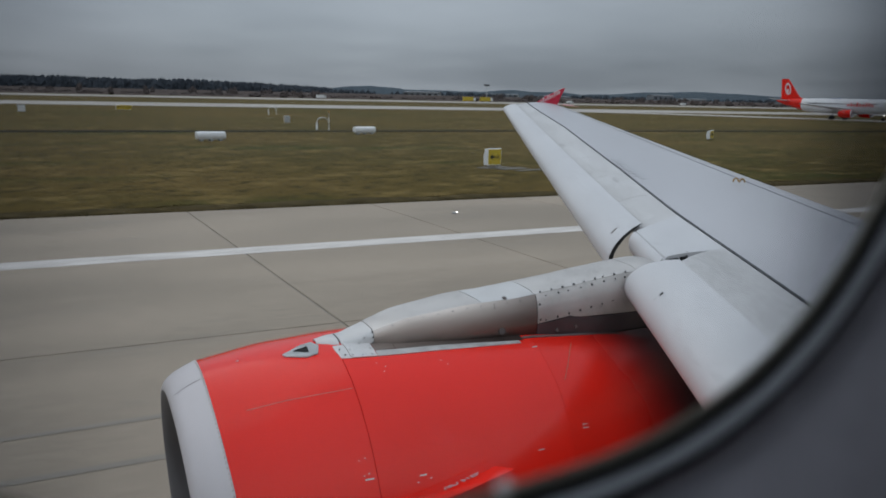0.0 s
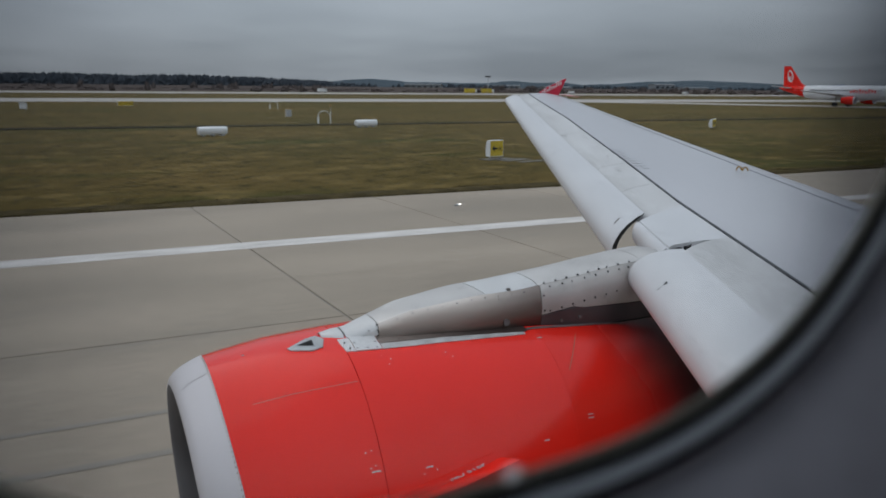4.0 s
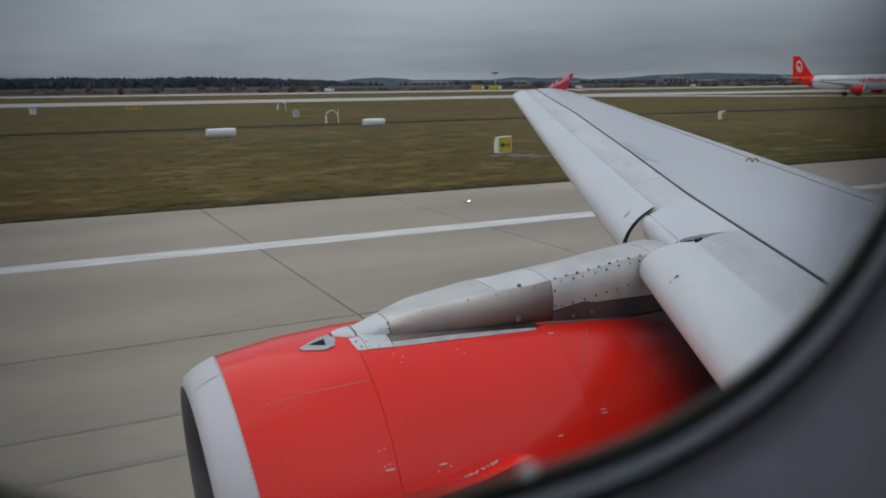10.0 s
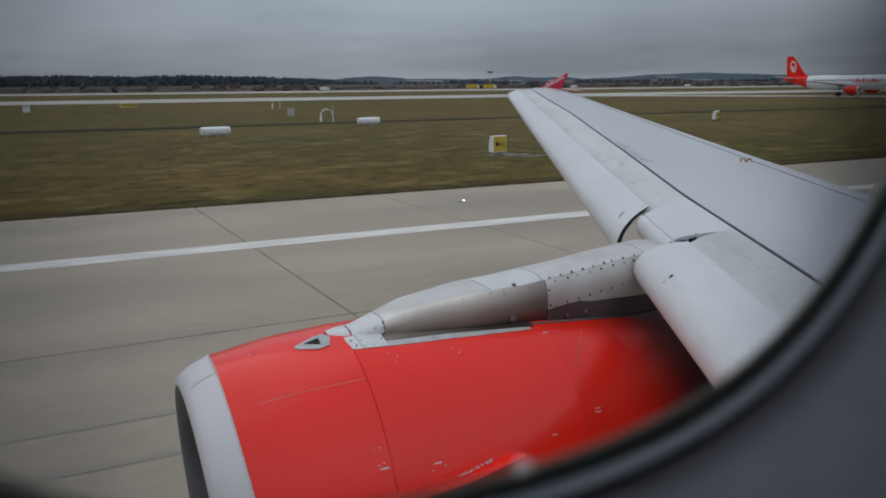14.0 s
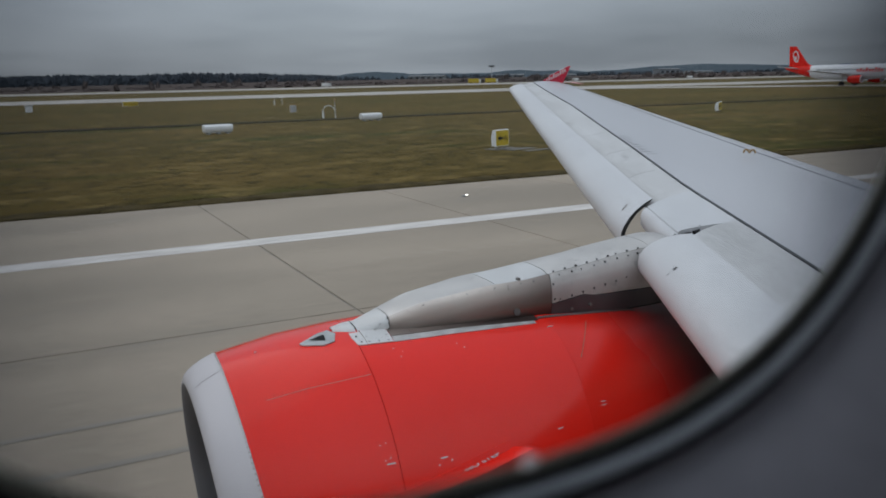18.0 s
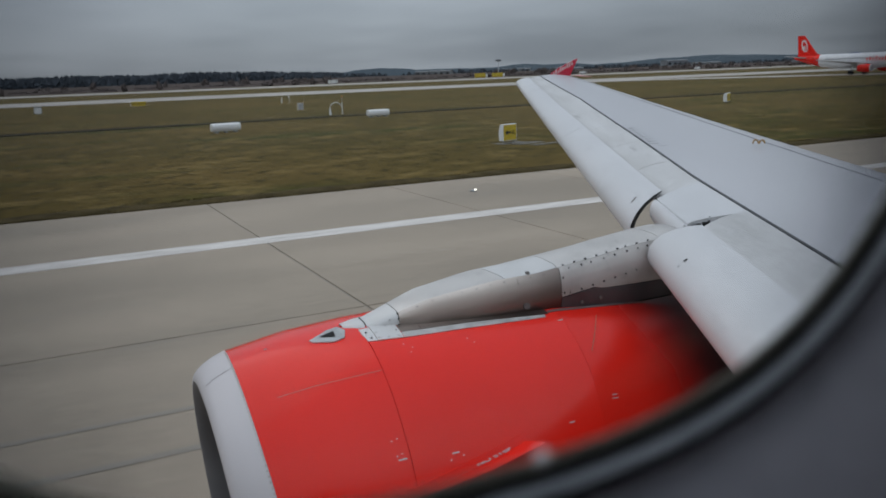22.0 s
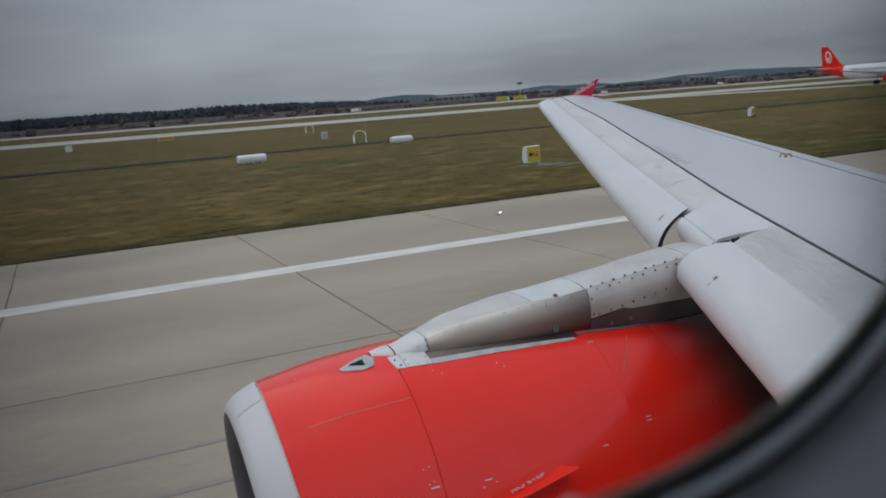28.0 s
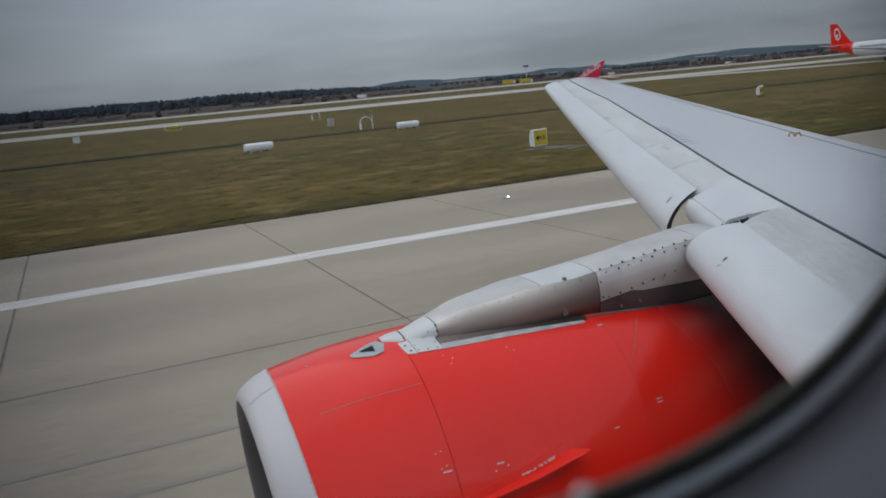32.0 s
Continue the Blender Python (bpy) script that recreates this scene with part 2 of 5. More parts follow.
M_BLACK = mat("black_rubber", (0.016, 0.016, 0.018), (0.022, 0.022, 0.025), rough=0.75)
M_BEAD = mat("grey_rubber_bead", (0.42, 0.45, 0.50), (0.36, 0.39, 0.43), rough=0.5)
M_LINER = mat("grey_cabin_panel", (0.385, 0.385, 0.435), (0.35, 0.35, 0.395), rough=0.6, bump=0.05, bump_scale=300)
M_LIPRUB = mat("olive_seal_lip", (0.46, 0.46, 0.38), (0.40, 0.40, 0.33), rough=0.7)
M_CABIN = mat("white_cabin_plastic", (0.82, 0.82, 0.83), (0.78, 0.78, 0.79), rough=0.6)
# unseen glow, added to brighten the window surround
M_FILLGLOW = mat("added_fill_glow", (0.8, 0.8, 0.8), rough=0.4)
M_FILLGLOW.node_tree.nodes["Principled BSDF"].inputs["Emission Color"].default_value = (0.92, 0.94, 1.0, 1)
M_FILLGLOW.node_tree.nodes["Principled BSDF"].inputs["Emission Strength"].default_value = 0.35
M_SKIN = mat("white_fuselage_paint", (0.74, 0.74, 0.74), (0.70, 0.70, 0.70), rough=0.3, scale=0.5, coat=0.3, speck=0.03)
# undersides darkened in colour so that less light bounces onto the rear cowl
M_BELLY = mat("darkened_grey_underside", (0.17, 0.165, 0.16), (0.11, 0.105, 0.10), rough=0.5, scale=1.5)
M_FLOORC = mat("blue_carpet", (0.16, 0.17, 0.21), (0.13, 0.14, 0.18), rough=0.95)
M_FAN = mat("dark_fan_titanium", (0.10, 0.10, 0.11), (0.07, 0.07, 0.08), rough=0.4, metal=0.6)
M_LINING = mat("grey_lining_and_lip_shade", (0.15, 0.145, 0.155), (0.12, 0.116, 0.124), rough=0.6, fine=200, speck=0.2)

M_CONC = mat("runway_concrete", (0.343, 0.283, 0.219), (0.264, 0.219, 0.169), rough=0.85, scale=0.30, fine=7, speck=0.18, scuff=0.42, scuff_scale=0.55, bump=0.1, bump_scale=12, stretch=(0.30, 1, 1), world=True, each=0.05)
M_TAXI = mat("pale_taxiway_concrete", (0.41, 0.378, 0.342), (0.34, 0.312, 0.28), rough=0.85, scale=0.03, fine=2, speck=0.1)
M_JOINT = mat("tarred_joint", (0.170, 0.155, 0.132), (0.225, 0.204, 0.175), rough=0.9, scale=0.8)
M_LINE = mat("runway_line_paint", (0.66, 0.62, 0.58), (0.53, 0.49, 0.455), rough=0.7, scale=2.0, fine=20, speck=0.15, scuff=0.35, scuff_scale=1.2, stretch=(0.3, 1, 1))
M_RUBBER = mat("tyre_rubber_streak", (0.25, 0.222, 0.188), (0.30, 0.265, 0.222), rough=0.9, scale=1.0, stretch=(0.1, 1, 1))


def ground_material(name):
    """Winter turf: green and straw patches, pale dry streaks, dark tufts."""
    m = bpy.data.materials.new(name)
    m.use_nodes = True
    n, l = m.node_tree.nodes, m.node_tree.links
    b = n["Principled BSDF"]
    b.inputs["Roughness"].default_value = 0.95
    b.inputs["Specular IOR Level"].default_value = 0.12
    co = n.new("ShaderNodeTexCoord")

    def layer(below, scale, detail, stretch, lo, hi, most, colour):
        mp, k, r, x = n.new("ShaderNodeMapping"), n.new("ShaderNodeTexNoise"), n.new("ShaderNodeMapRange"), n.new("ShaderNodeMix")
        mp.inputs["Scale"].default_value = stretch
        l.new(co.outputs["Object"], mp.inputs[0])
        k.inputs["Scale"].default_value, k.inputs["Detail"].default_value, k.inputs["Roughness"].default_value = scale, detail, 0.6
        l.new(mp.outputs[0], k.inputs["Vector"])
        r.inputs["From Min"].default_value, r.inputs["From Max"].default_value, r.inputs["To Max"].default_value = lo, hi, most
        l.new(k.outputs[0], r.inputs[0])
        x.data_type = "RGBA"
        l.new(r.outputs[0], x.inputs["Factor"])
        if isinstance(below, tuple):
            x.inputs["A"].default_value = (*below, 1)
        else:
            l.new(below, x.inputs["A"])
        x.inputs["B"].default_value = (*colour, 1)
        return x.outputs["Result"], k.outputs[0]

    c, _ = layer((0.074, 0.056, 0.014), 0.045, 3, (0.5, 0.8, 1), 0.40, 0.62, 1.0, (0.122, 0.082, 0.025))
    c, _ = layer(c, 0.09, 4, (0.4, 1.0, 1), 0.52, 0.64, 0.85, (0.046, 0.052, 0.011))
    c, _ = layer(c, 0.55, 7, (0.6, 0.8, 1), 0.51, 0.63, 0.7, (0.212, 0.148, 0.054))
    c, _ = layer(c, 1.1, 6, (0.9, 1.0, 1), 0.52, 0.62, 0.85, (0.034, 0.028, 0.009))
    c, _ = layer(c, 2.6, 5, (0.9, 0.8, 1), 0.56, 0.68, 0.7, (0.026, 0.021, 0.008))
    c, h = layer(c, 5.0, 4, (0.7, 0.7, 1), 0.45, 0.75, 0.35, (0.17, 0.125, 0.05))
    l.new(c, b.inputs["Base Color"])
    bp = n.new("ShaderNodeBump")
    bp.inputs["Strength"].default_value, bp.inputs["Distance"].default_value = 0.6, 0.08
    l.new(h, bp.inputs["Height"])
    l.new(bp.outputs[0], b.inputs["Normal"])
    return m


M_GRASS = ground_material("winter_grass")
M_BLADE = mat("dead_grass_blades", (0.115, 0.085, 0.034), (0.040, 0.030, 0.013), rough=0.9, scale=0.5, island=0.5, spec=0.05)
M_SOIL = mat("dead_turf_edge", (0.046, 0.036, 0.017), (0.092, 0.070, 0.033), rough=0.95, scale=1.1, fine=9, speck=0.5, spec=0.03)
M_HEATH = mat("brown_heath_field", (0.088, 0.068, 0.060), (0.066, 0.053, 0.046), rough=0.95, scale=0.012, fine=0.12, speck=0.3, stretch=(0.3, 1, 1), spec=0.05)
M_SCRUB = mat("bare_winter_scrub", (0.098, 0.078, 0.070), (0.070, 0.057, 0.053), rough=0.95, scale=0.01, island=0.12, spec=0.1)
M_TRACK = mat("worn_asphalt_track", (0.034, 0.031, 0.026), (0.052, 0.044, 0.026), rough=0.95, scale=0.12, fine=2, speck=0.3, stretch=(0.2, 1, 1), spec=0.05)
# distance haze is put into the blue-grey of woods and hills
M_CONIFER = mat("hazed_dark_conifer", (0.052, 0.060, 0.070), (0.040, 0.047, 0.056), rough=0.95, scale=0.02, island=0.2, spec=0.1)
M_HILL = mat("hazed_wooded_hill", (0.085, 0.105, 0.120), (0.070, 0.088, 0.102), rough=1.0, scale=0.006, fine=0.05, speck=0.3, spec=0.0)


# ---------------------------------------------------------------- builders
def mesh_of(name, bm, material, smooth=None):
    me = bpy.data.meshes.new(name)
    bmesh.ops.recalc_face_normals(bm, faces=bm.faces)
    bm.to_mesh(me)
    bm.free()
    if material:
        me.materials.append(material)
    if smooth:
        me.shade_smooth()
        me.set_sharp_from_angle(angle=radians(smooth))
    return me


def part(name, bm, material, parent, label="", smooth=35):
    ob = new(name, mesh_of(name, bm, material, smooth))
    ob.parent = parent
    if label:
        tagged(ob, label=label)
    return ob


def thing(name, label, category, loc=(0, 0, 0), group="", kind="", rz=0):
    ob = new(name)
    ob.empty_display_size = 0.2
    ob.matrix_world = pose(*loc, 0, 0, rz)
    return tagged(ob, label, category, group, kind)


def solid(name, bm, material, label, category="", kind="structure", smooth=35):
    return tagged(new(name, mesh_of(name, bm, material, smooth)), label, category, "", kind)


def box(bm, x0, x1, y0, y1, z0, z1, bevel=0.0):
    r = bmesh.ops.create_cube(bm, size=1.0)
    bmesh.ops.scale(bm, vec=(x1 - x0, y1 - y0, z1 - z0), verts=r["verts"])
    bmesh.ops.translate(bm, vec=((x0 + x1) / 2, (y0 + y1) / 2, (z0 + z1) / 2), verts=r["verts"])
    if bevel:
        es = {e for v in r["verts"] for e in v.link_edges}
        bmesh.ops.bevel(bm, geom=list(es), offset=bevel, segments=2, affect="EDGES")
    return r["verts"]


def tube(bm, a, b, r0, r1=None, sides=10, caps=True):
    a, b = Vector(a), Vector(b)
    r = bmesh.ops.create_cone(bm, cap_ends=caps, segments=sides, radius1=r0, radius2=r0 if r1 is None else r1, depth=(b - a).length)
    m = Matrix.Translation((a + b) / 2) @ (b - a).to_track_quat("Z", "Y").to_matrix().to_4x4()
    bmesh.ops.transform(bm, matrix=m, verts=r["verts"])
    return r["verts"]


def loft(bm, rows, closed=False, cap=False):
    """Quads between rows of points."""
    vs = [[bm.verts.new(p) for p in row] for row in rows]
    k = len(rows[0])
    for a, b in zip(vs, vs[1:]):
        for i in range(k if closed else k - 1):
            j = (i + 1) % k
            bm.faces.new((a[i], a[j], b[j], b[i]))
    if cap:
        for row in (vs[0], vs[-1]):
            bm.faces.new(row)
    return vs


def lerp(x, xs, ys):
    return float(np.interp(x, xs, ys))


# ---------------------------------------------------------------- ground, runway, taxiways
GRASS_Y, LINE_Y0, LINE_Y1 = 30.2, 21.6, 22.5
SLAB, JOINT_X, JOINT_Y = 7.1, 5.35, 14.3

bm = bmesh.new()
xs = [-4500, -1500, -400, -100, 0, 100, 300, 700, 1500, 4500]
ys = [-4500, -1200, -300, -40, -35, GRASS_Y - 0.6, GRASS_Y + 0.05, 60, 150, 400, 1000, 2200, 4500]
loft(bm, [[(x, y, -0.02 if y > 30 or y < -36 else -0.4) for x in xs] for y in ys])
solid("ground", bm, M_GRASS, "flat airfield of olive and straw-brown winter grass", "grass")

# the runway's base, seen in the joints, and its concrete slabs
bm = bmesh.new()
box(bm, -1000, 900, -34, GRASS_Y - 0.12, -0.30, -0.025)
runway = solid("runway", bm, M_JOINT, "wide grey concrete runway with dark joints", "runway")

# a kerb of bare soil where the grass begins
bm = bmesh.new()
rows = []
for i in range(700):
    x = -60 + i * 0.5
    w = 0.75 + 0.80 * noise.noise((x * 0.35, 3, 0)) + 0.25 * noise.noise((x * 1.7, 7, 0))
    h = 0.035 + 0.03 * noise.noise((x * 1.3, 11, 0))
    rows.append([(x, GRASS_Y - 0.10 + 0.04 * noise.noise((x * 2, 1, 0)), -0.06), (x, GRASS_Y + 0.03, h), (x, GRASS_Y + 0.35 + w, h + 0.02), (x, GRASS_Y + 0.9 + w, -0.06)])
loft(bm, rows)
solid("grass_verge", bm, M_SOIL, "ragged dark edge of dead turf beside the concrete", "verge")


def strip(bm, pts, width, z):
    rows = []
    for i, p in enumerate(pts):
        a, b = Vector(pts[max(i - 1, 0)]), Vector(pts[min(i + 1, len(pts) - 1)])
        d = (b - a).normalized()
        side = Vector((-d.y, d.x)) * width / 2
        rows.append([(p[0] + side.x, p[1] + side.y, z - 0.3), (p[0] + side.x, p[1] + side.y, z), (p[0] - side.x, p[1] - side.y, z), (p[0] - side.x, p[1] - side.y, z - 0.3)])
    loft(bm, rows)


bm = bmesh.new()
strip(bm, [(-1500, 256), (-200, 256), (300, 256), (2500, 256)], 56, 0.03)
solid("taxiway_1", bm, M_TAXI, "long pale concrete taxiway across the grass", "taxiway")
bm = bmesh.new()
strip(bm, [(-1500, 520), (-200, 520), (600, 520), (3000, 520)], 110, 0.05)
solid("taxiway_2", bm, M_TAXI, "second pale concrete taxiway far across the grass", "taxiway")
bm = bmesh.new()
strip(bm, [(96, 262), (150, 245), (190, 210), (213, 161), (222, 120), (230, 70), (236, 20)], 22, 0.045)
solid("taxiway_3", bm, M_TAXI, "pale taxiway that joins the runway", "taxiway")

bm = bmesh.new()
strip(bm, [(x, 90 + 1.2 * math.sin(x * 0.021)) for x in range(-1500, 1501, 20)], 3.6, 0.02)
solid("service_track", bm, M_TRACK, "narrow dark asphalt service track through the grass", "track")

# painted edge line
bm = bmesh.new()
box(bm, -1000, 900, LINE_Y0, LINE_Y1, -0.02, 0.006)
solid("runway_edge_line", bm, M_LINE, "worn white painted runway edge line", "marking")

# touchdown block and bars further along the runway
bm = bmesh.new()
box(bm, -64, -41, 6.0, 19.2, -0.02, 0.005)
solid("touchdown_marking", bm, M_LINE, "broad worn white touchdown zone block", "marking")
for i in range(4):
    bm = bmesh.new()
    box(bm, -190, -167, 5.0 + 2.4 * i, 6.6 + 2.4 * i, -0.02, 0.005)
    solid("touchdown_bar", bm, M_LINE, "worn white touchdown zone bar", "marking")

# tyre streaks
bm = bmesh.new()
for y, x0, x1, w in ((9.6, -30, 16, 0.26), (10.9, -18, 9, 0.22)):
    rows = []
    for i in range(30):
        x = x0 + (x1 - x0) * i / 29
        ww = w * (0.55 + 0.5 * abs(noise.noise((x * 0.13, y, 0)))) * min(1, 0.1 + 4 * i / 29, 0.1 + 4 * (29 - i) / 29)
        rows.append([(x, y - ww / 2, 0.005), (x, y + ww / 2, 0.005)])
    loft(bm, rows)
solid("tyre_marks", bm, M_RUBBER, "faint dark tyre rubber streaks on the concrete", "marking")


# ---------------------------------------------------------------- wing of the own aircraft
def nose(y):
    return 1.42 + 0.52 * y, 3.13 + 0.0865 * (y - 4.8) + bend(y)


def bend(y):
    return 0.06 * max(0.0, (y - 5) / 10) ** 2


def top(y):
    return 3.37 + 0.0757 * (y - 5.1) + bend(y)


def seam_x(y):
    return lerp(y, (0.2, 3.01, 5.13, 7.2, 10.95, 13.85, 15.2), (2.48, 3.87, 4.89, 5.99, 7.92, 9.27, 9.93))


def te_x(y):
    return lerp(y, (0.2, 4.0, 15.5), (6.9, 6.506, 10.98))


def slat_x(y):
    return nose(y)[0] + lerp(y, (2, 4, 8, 15), (0.45, 0.39, 0.36, 0.30))


def stations(y0, y1, n):
    return [y0 + (y1 - y0) * i / n for i in range(n + 1)]


wing = thing("aircraft_wing", "light grey swept airliner wing with slats out", "wing", (3.8, 3.0, 3.0))
WING_INV = wing.matrix_world.inverted()


def wpart(name, bm, material, parent=None, label="", smooth=35):
    bm.transform(WING_INV)
    return part(name, bm, material, parent or wing, label, smooth)


def skin_row(y):
    xs0, xt, zt = seam_x(y), te_x(y), top(y)
    th = lerp(y, (2, 15), (0.5, 0.16))
    row = []
    for f in (0, 0.12, 0.3, 0.5, 0.7, 0.82):
        row.append((xs0 + (xt - xs0) * f, y, zt + 0.022 * math.sin(math.pi * min(f * 1.15, 1)) - 0.05 * f ** 2))
    return row, xs0, xt, zt, th


# main box: from the dark joint to the spoiler line
bm = bmesh.new()
rows = []
for y in stations(0.25, 15.12, 30):
    row, xs0, xt, zt, th = skin_row(y)
    xe, _, ze = row[-1]
    rows.append(row + [(xe, y, ze - 0.05), (xs0 + 0.3 * (xt - xs0), y, zt - th), (xs0, y, zt - th * 0.9)])
loft(bm, rows, closed=True, cap=True)
wpart("wing_box_skin", bm, M_WING, label="smooth grey upper wing skin")

# spoilers and aileron: panels behind the box, a step lower
cuts = [0.25, 4.6, 6.15, 7.7, 9.25, 10.8, 12.9, 15.0]
for a, b in zip(cuts, cuts[1:]):
    bm = bmesh.new()
    rows = []
    for y in stations(a + 0.008, b - 0.008, 4):
        row, xs0, xt, zt, th = skin_row(y)
        xe, _, ze = row[-1]
        c = xt - xe
        rows.append([(xe + 0.012, y, ze - 0.004), (xe + c * 0.45, y, ze - 0.012), (xt - 0.015, y, ze - 0.035), (xt, y, ze - 0.045), (xt - 0.02, y, ze - 0.06), (xe + 0.012, y, ze - 0.06)])
    loft(bm, rows, closed=True, cap=True)
    wpart("spoiler" if b < 11 else "aileron", bm, M_WING if b < 11 else M_SLAT)

# line along the spoilers
bm = bmesh.new()
rows = []
for y in stations(0.25, 15.0, 27):
    row, xs0, xt, zt, th = skin_row(y)
    xe, _, ze = row[-1]
    rows.append([(xe - 0.010, y, ze + 0.001), (xe - 0.010, y, ze + 0.003), (xe + 0.016, y, ze + 0.003), (xe + 0.016, y, ze - 0.02)])
loft(bm, rows)
wpart("spoiler_hinge_seal", bm, mat("grey_hinge_seal", (0.20, 0.205, 0.22), rough=0.6))

# dark joint along the front of the box
bm = bmesh.new()
rows = []
for y in stations(0.25, 15.05, 44):
    x, z = seam_x(y), top(y)
    w = 0.0125 + 0.004 * noise.noise((y * 2.3, 0, 0))
    rows.append([(x - w, y, z - 0.02), (x - w, y, z + 0.005), (x + w, y, z + 0.006), (x + w, y, z - 0.02)])
loft(bm, rows)
wpart("skin_joint", bm, M_SEAL, label="dark sealed joint along the wing")

# pulls a point towards the camera along its sight line
def drawn_to_eye(p, lift):
    return (p[0] * (1 - lift), p[1] * (1 - lift), p[2] + (4.3 - p[2]) * lift)


# panels between slats and joint
cuts = [0.25, 4.10, 4.78, 5.9, 7.0, 8.2, 9.4, 10.7, 12.0, 13.4, 15.05]
for a, b in zip(cuts, cuts[1:]):
    bm = bmesh.new()
    rows = []
    for y in stations(a + 0.004, b - 0.004, 6):
        x0, x1, z = slat_x(y) - 0.05, seam_x(y) - 0.017, top(y)
        zf = nose(y)[1] + 0.72 * (top(y) - nose(y)[1])
        rows.append([(x0, y, zf - 0.06), (x0 + 0.06, y, zf - 0.012), (x0 + 0.16, y, lerp(0.35, (0, 1), (zf, z))), (lerp(0.55, (0, 1), (x0, x1)), y, z - 0.018), (x1, y, z + 0.001), (x1, y, z - 0.2), (x0 + 0.16, y, zf - 0.14), (x0 + 0.05, y, zf - 0.10)])
        # inboard panels follow that slat towards the camera, eased out at the joint
        if b < 4.2:
            rows[-1] = [drawn_to_eye(p, 0.115 * max(0.0, 1 - (p[0] - x0) / (x1 - x0))) for p in rows[-1]]
    loft(bm, rows, closed=True, cap=True)
    wpart("leading_edge_panel", bm, M_PANEL)


def slat_row(y, skew=0.0):
    (xn, zn), xt = nose(y), slat_x(y)
    zt = zn + 0.80 * (top(y) - zn) + 0.012
    c, h = xt - xn, zt - zn
    k = lerp(y, (2, 15), (1.0, 0.7))
    row = [(xt, zt), (xn + 0.72 * c, zn + 0.92 * h), (xn + 0.45 * c, zn + 0.76 * h), (xn + 0.25 * c, zn + 0.56 * h), (xn + 0.11 * c, zn + 0.32 * h), (xn + 0.03 * c, zn + 0.10 * h),
           (xn, zn - 0.05 * k), (xn + 0.02, zn - 0.10 * k), (xn + 0.08, zn - 0.145 * k), (xn + 0.13, zn - 0.15 * k), (xn + 0.07, zn - 0.10 * k), (xn + 0.045, zn - 0.03 * k),
           (xn + 0.065, zn + 0.12 * h), (xn + 0.20 * c + 0.03, zn + 0.36 * h), (xn + 0.48 * c, zn + 0.62 * h), (xt - 0.03, zt - 0.012)]
    # an end cut square to the leading edge: the rear runs on along the span
    return [(x + 0.52 * skew * (x - xn) / c, y + skew * (x - xn) / c, z + 0.08 * skew * (x - xn) / c) for x, z in row]


def slat(y0, y1, parts, skew0=0.0, skew1=0.0, lift=0.0):
    ys_ = stations(y0, y1, parts)
    rows = [slat_row(y, skew0 if i == 0 else skew1 if i == parts else 0.0) for i, y in enumerate(ys_)]
    # the inboard slat is pulled towards the camera to fit its view past the pylon
    rows = [[drawn_to_eye(p, lift) for p in r] for r in rows]
    bm = bmesh.new()
    loft(bm, [r[:10] for r in rows])
    ob = wpart("slat", bm, M_SLAT, label="extended light grey leading-edge slat", smooth=50)
    # cove coloured dark for the shade behind the slat
    bm = bmesh.new()
    loft(bm, [r[9:] + r[:1] for r in rows])
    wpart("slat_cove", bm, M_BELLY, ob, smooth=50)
    # ribs closing the ends, the first black for the shadow inside the slat
    for row, s, material in ((rows[0], -1, M_DARK), (rows[-1], 1, M_SLAT)):
        bm = bmesh.new()
        loft(bm, [[(x, y + s * d, z) for x, y, z in row] for d in (0.0005, 0.005)], closed=True, cap=True)
        wpart("slat_end_rib", bm, material, ob, smooth=None)
    return ob


slat_in = slat(0.55, 4.25, 12, 0.0, -0.21, 0.125)
slat(4.77, 8.295, 8, 0.24, 0.0)
for a, b in ((8.31, 10.545), (10.56, 12.795), (12.81, 14.95)):
    slat(a, b, 8)

# fixed nose above the pylon, between the slats
FAIR = ((0.12, -0.16), (0.04, -0.115), (0.005, -0.07), (0.0, -0.025), (0.008, 0.012), (0.028, 0.040), (0.055, 0.056), (0.072, 0.060), (0.078, 0.052), (0.090, 0.052), (0.096, 0.064), (0.125, 0.072))
bm = bmesh.new()
rows = []
for i in range(9):
    u = i / 8
    ya_ = 4.03 + 0.97 * u
    x1, z1 = seam_x(ya_) - 0.04, top(ya_) + 0.005
    xf, yn, zf = 3.675 + 0.37 * u, 4.02 + 0.70 * u, 3.205 + 0.066 * u
    k = 1.15 - 0.25 * u
    row = [(xf + d * k, yn + 0.2 * d, zf + h * k) for d, h in FAIR]
    xr, yr, zr = row[-1]
    for f in (0.25, 0.5, 0.75, 1.0):
        row.append((xr + (x1 - xr) * f, yr + (ya_ - yr) * f, zr + (z1 - zr) * f + 0.010 * math.sin(math.pi * f)))
    rows.append(row + [(x1, ya_, z1 - 0.25), (xf + 0.25, yn, zf - 0.25)])
loft(bm, rows, closed=True, cap=True)
wpart("pylon_top_fairing", bm, M_SLAT, label="grey fixed nose fairing where pylon meets wing", smooth=32)
# dark slots under the fairing's inner edge
for f0, f1 in ((0.02, 0.14), (0.20, 0.29)):
    bm = bmesh.new()
    rows = []
    for f in (f0, (f0 + f1) / 2, f1):
        x, y = 3.80 + 0.55 * f, 4.022 + 0.004 * f
        z = lerp(f, (0, 0.2, 1.0), (3.272, 3.280, 3.292))
        rows.append([(x, y, z - 0.07), (x, y - 0.006, z - 0.006), (x, y + 0.02, z - 0.006), (x, y + 0.02, z - 0.07)])
    loft(bm, rows, closed=True, cap=True)
    wpart("fairing_slot", bm, M_DARK, smooth=None)
# actuator arm in the gap
bm = bmesh.new()
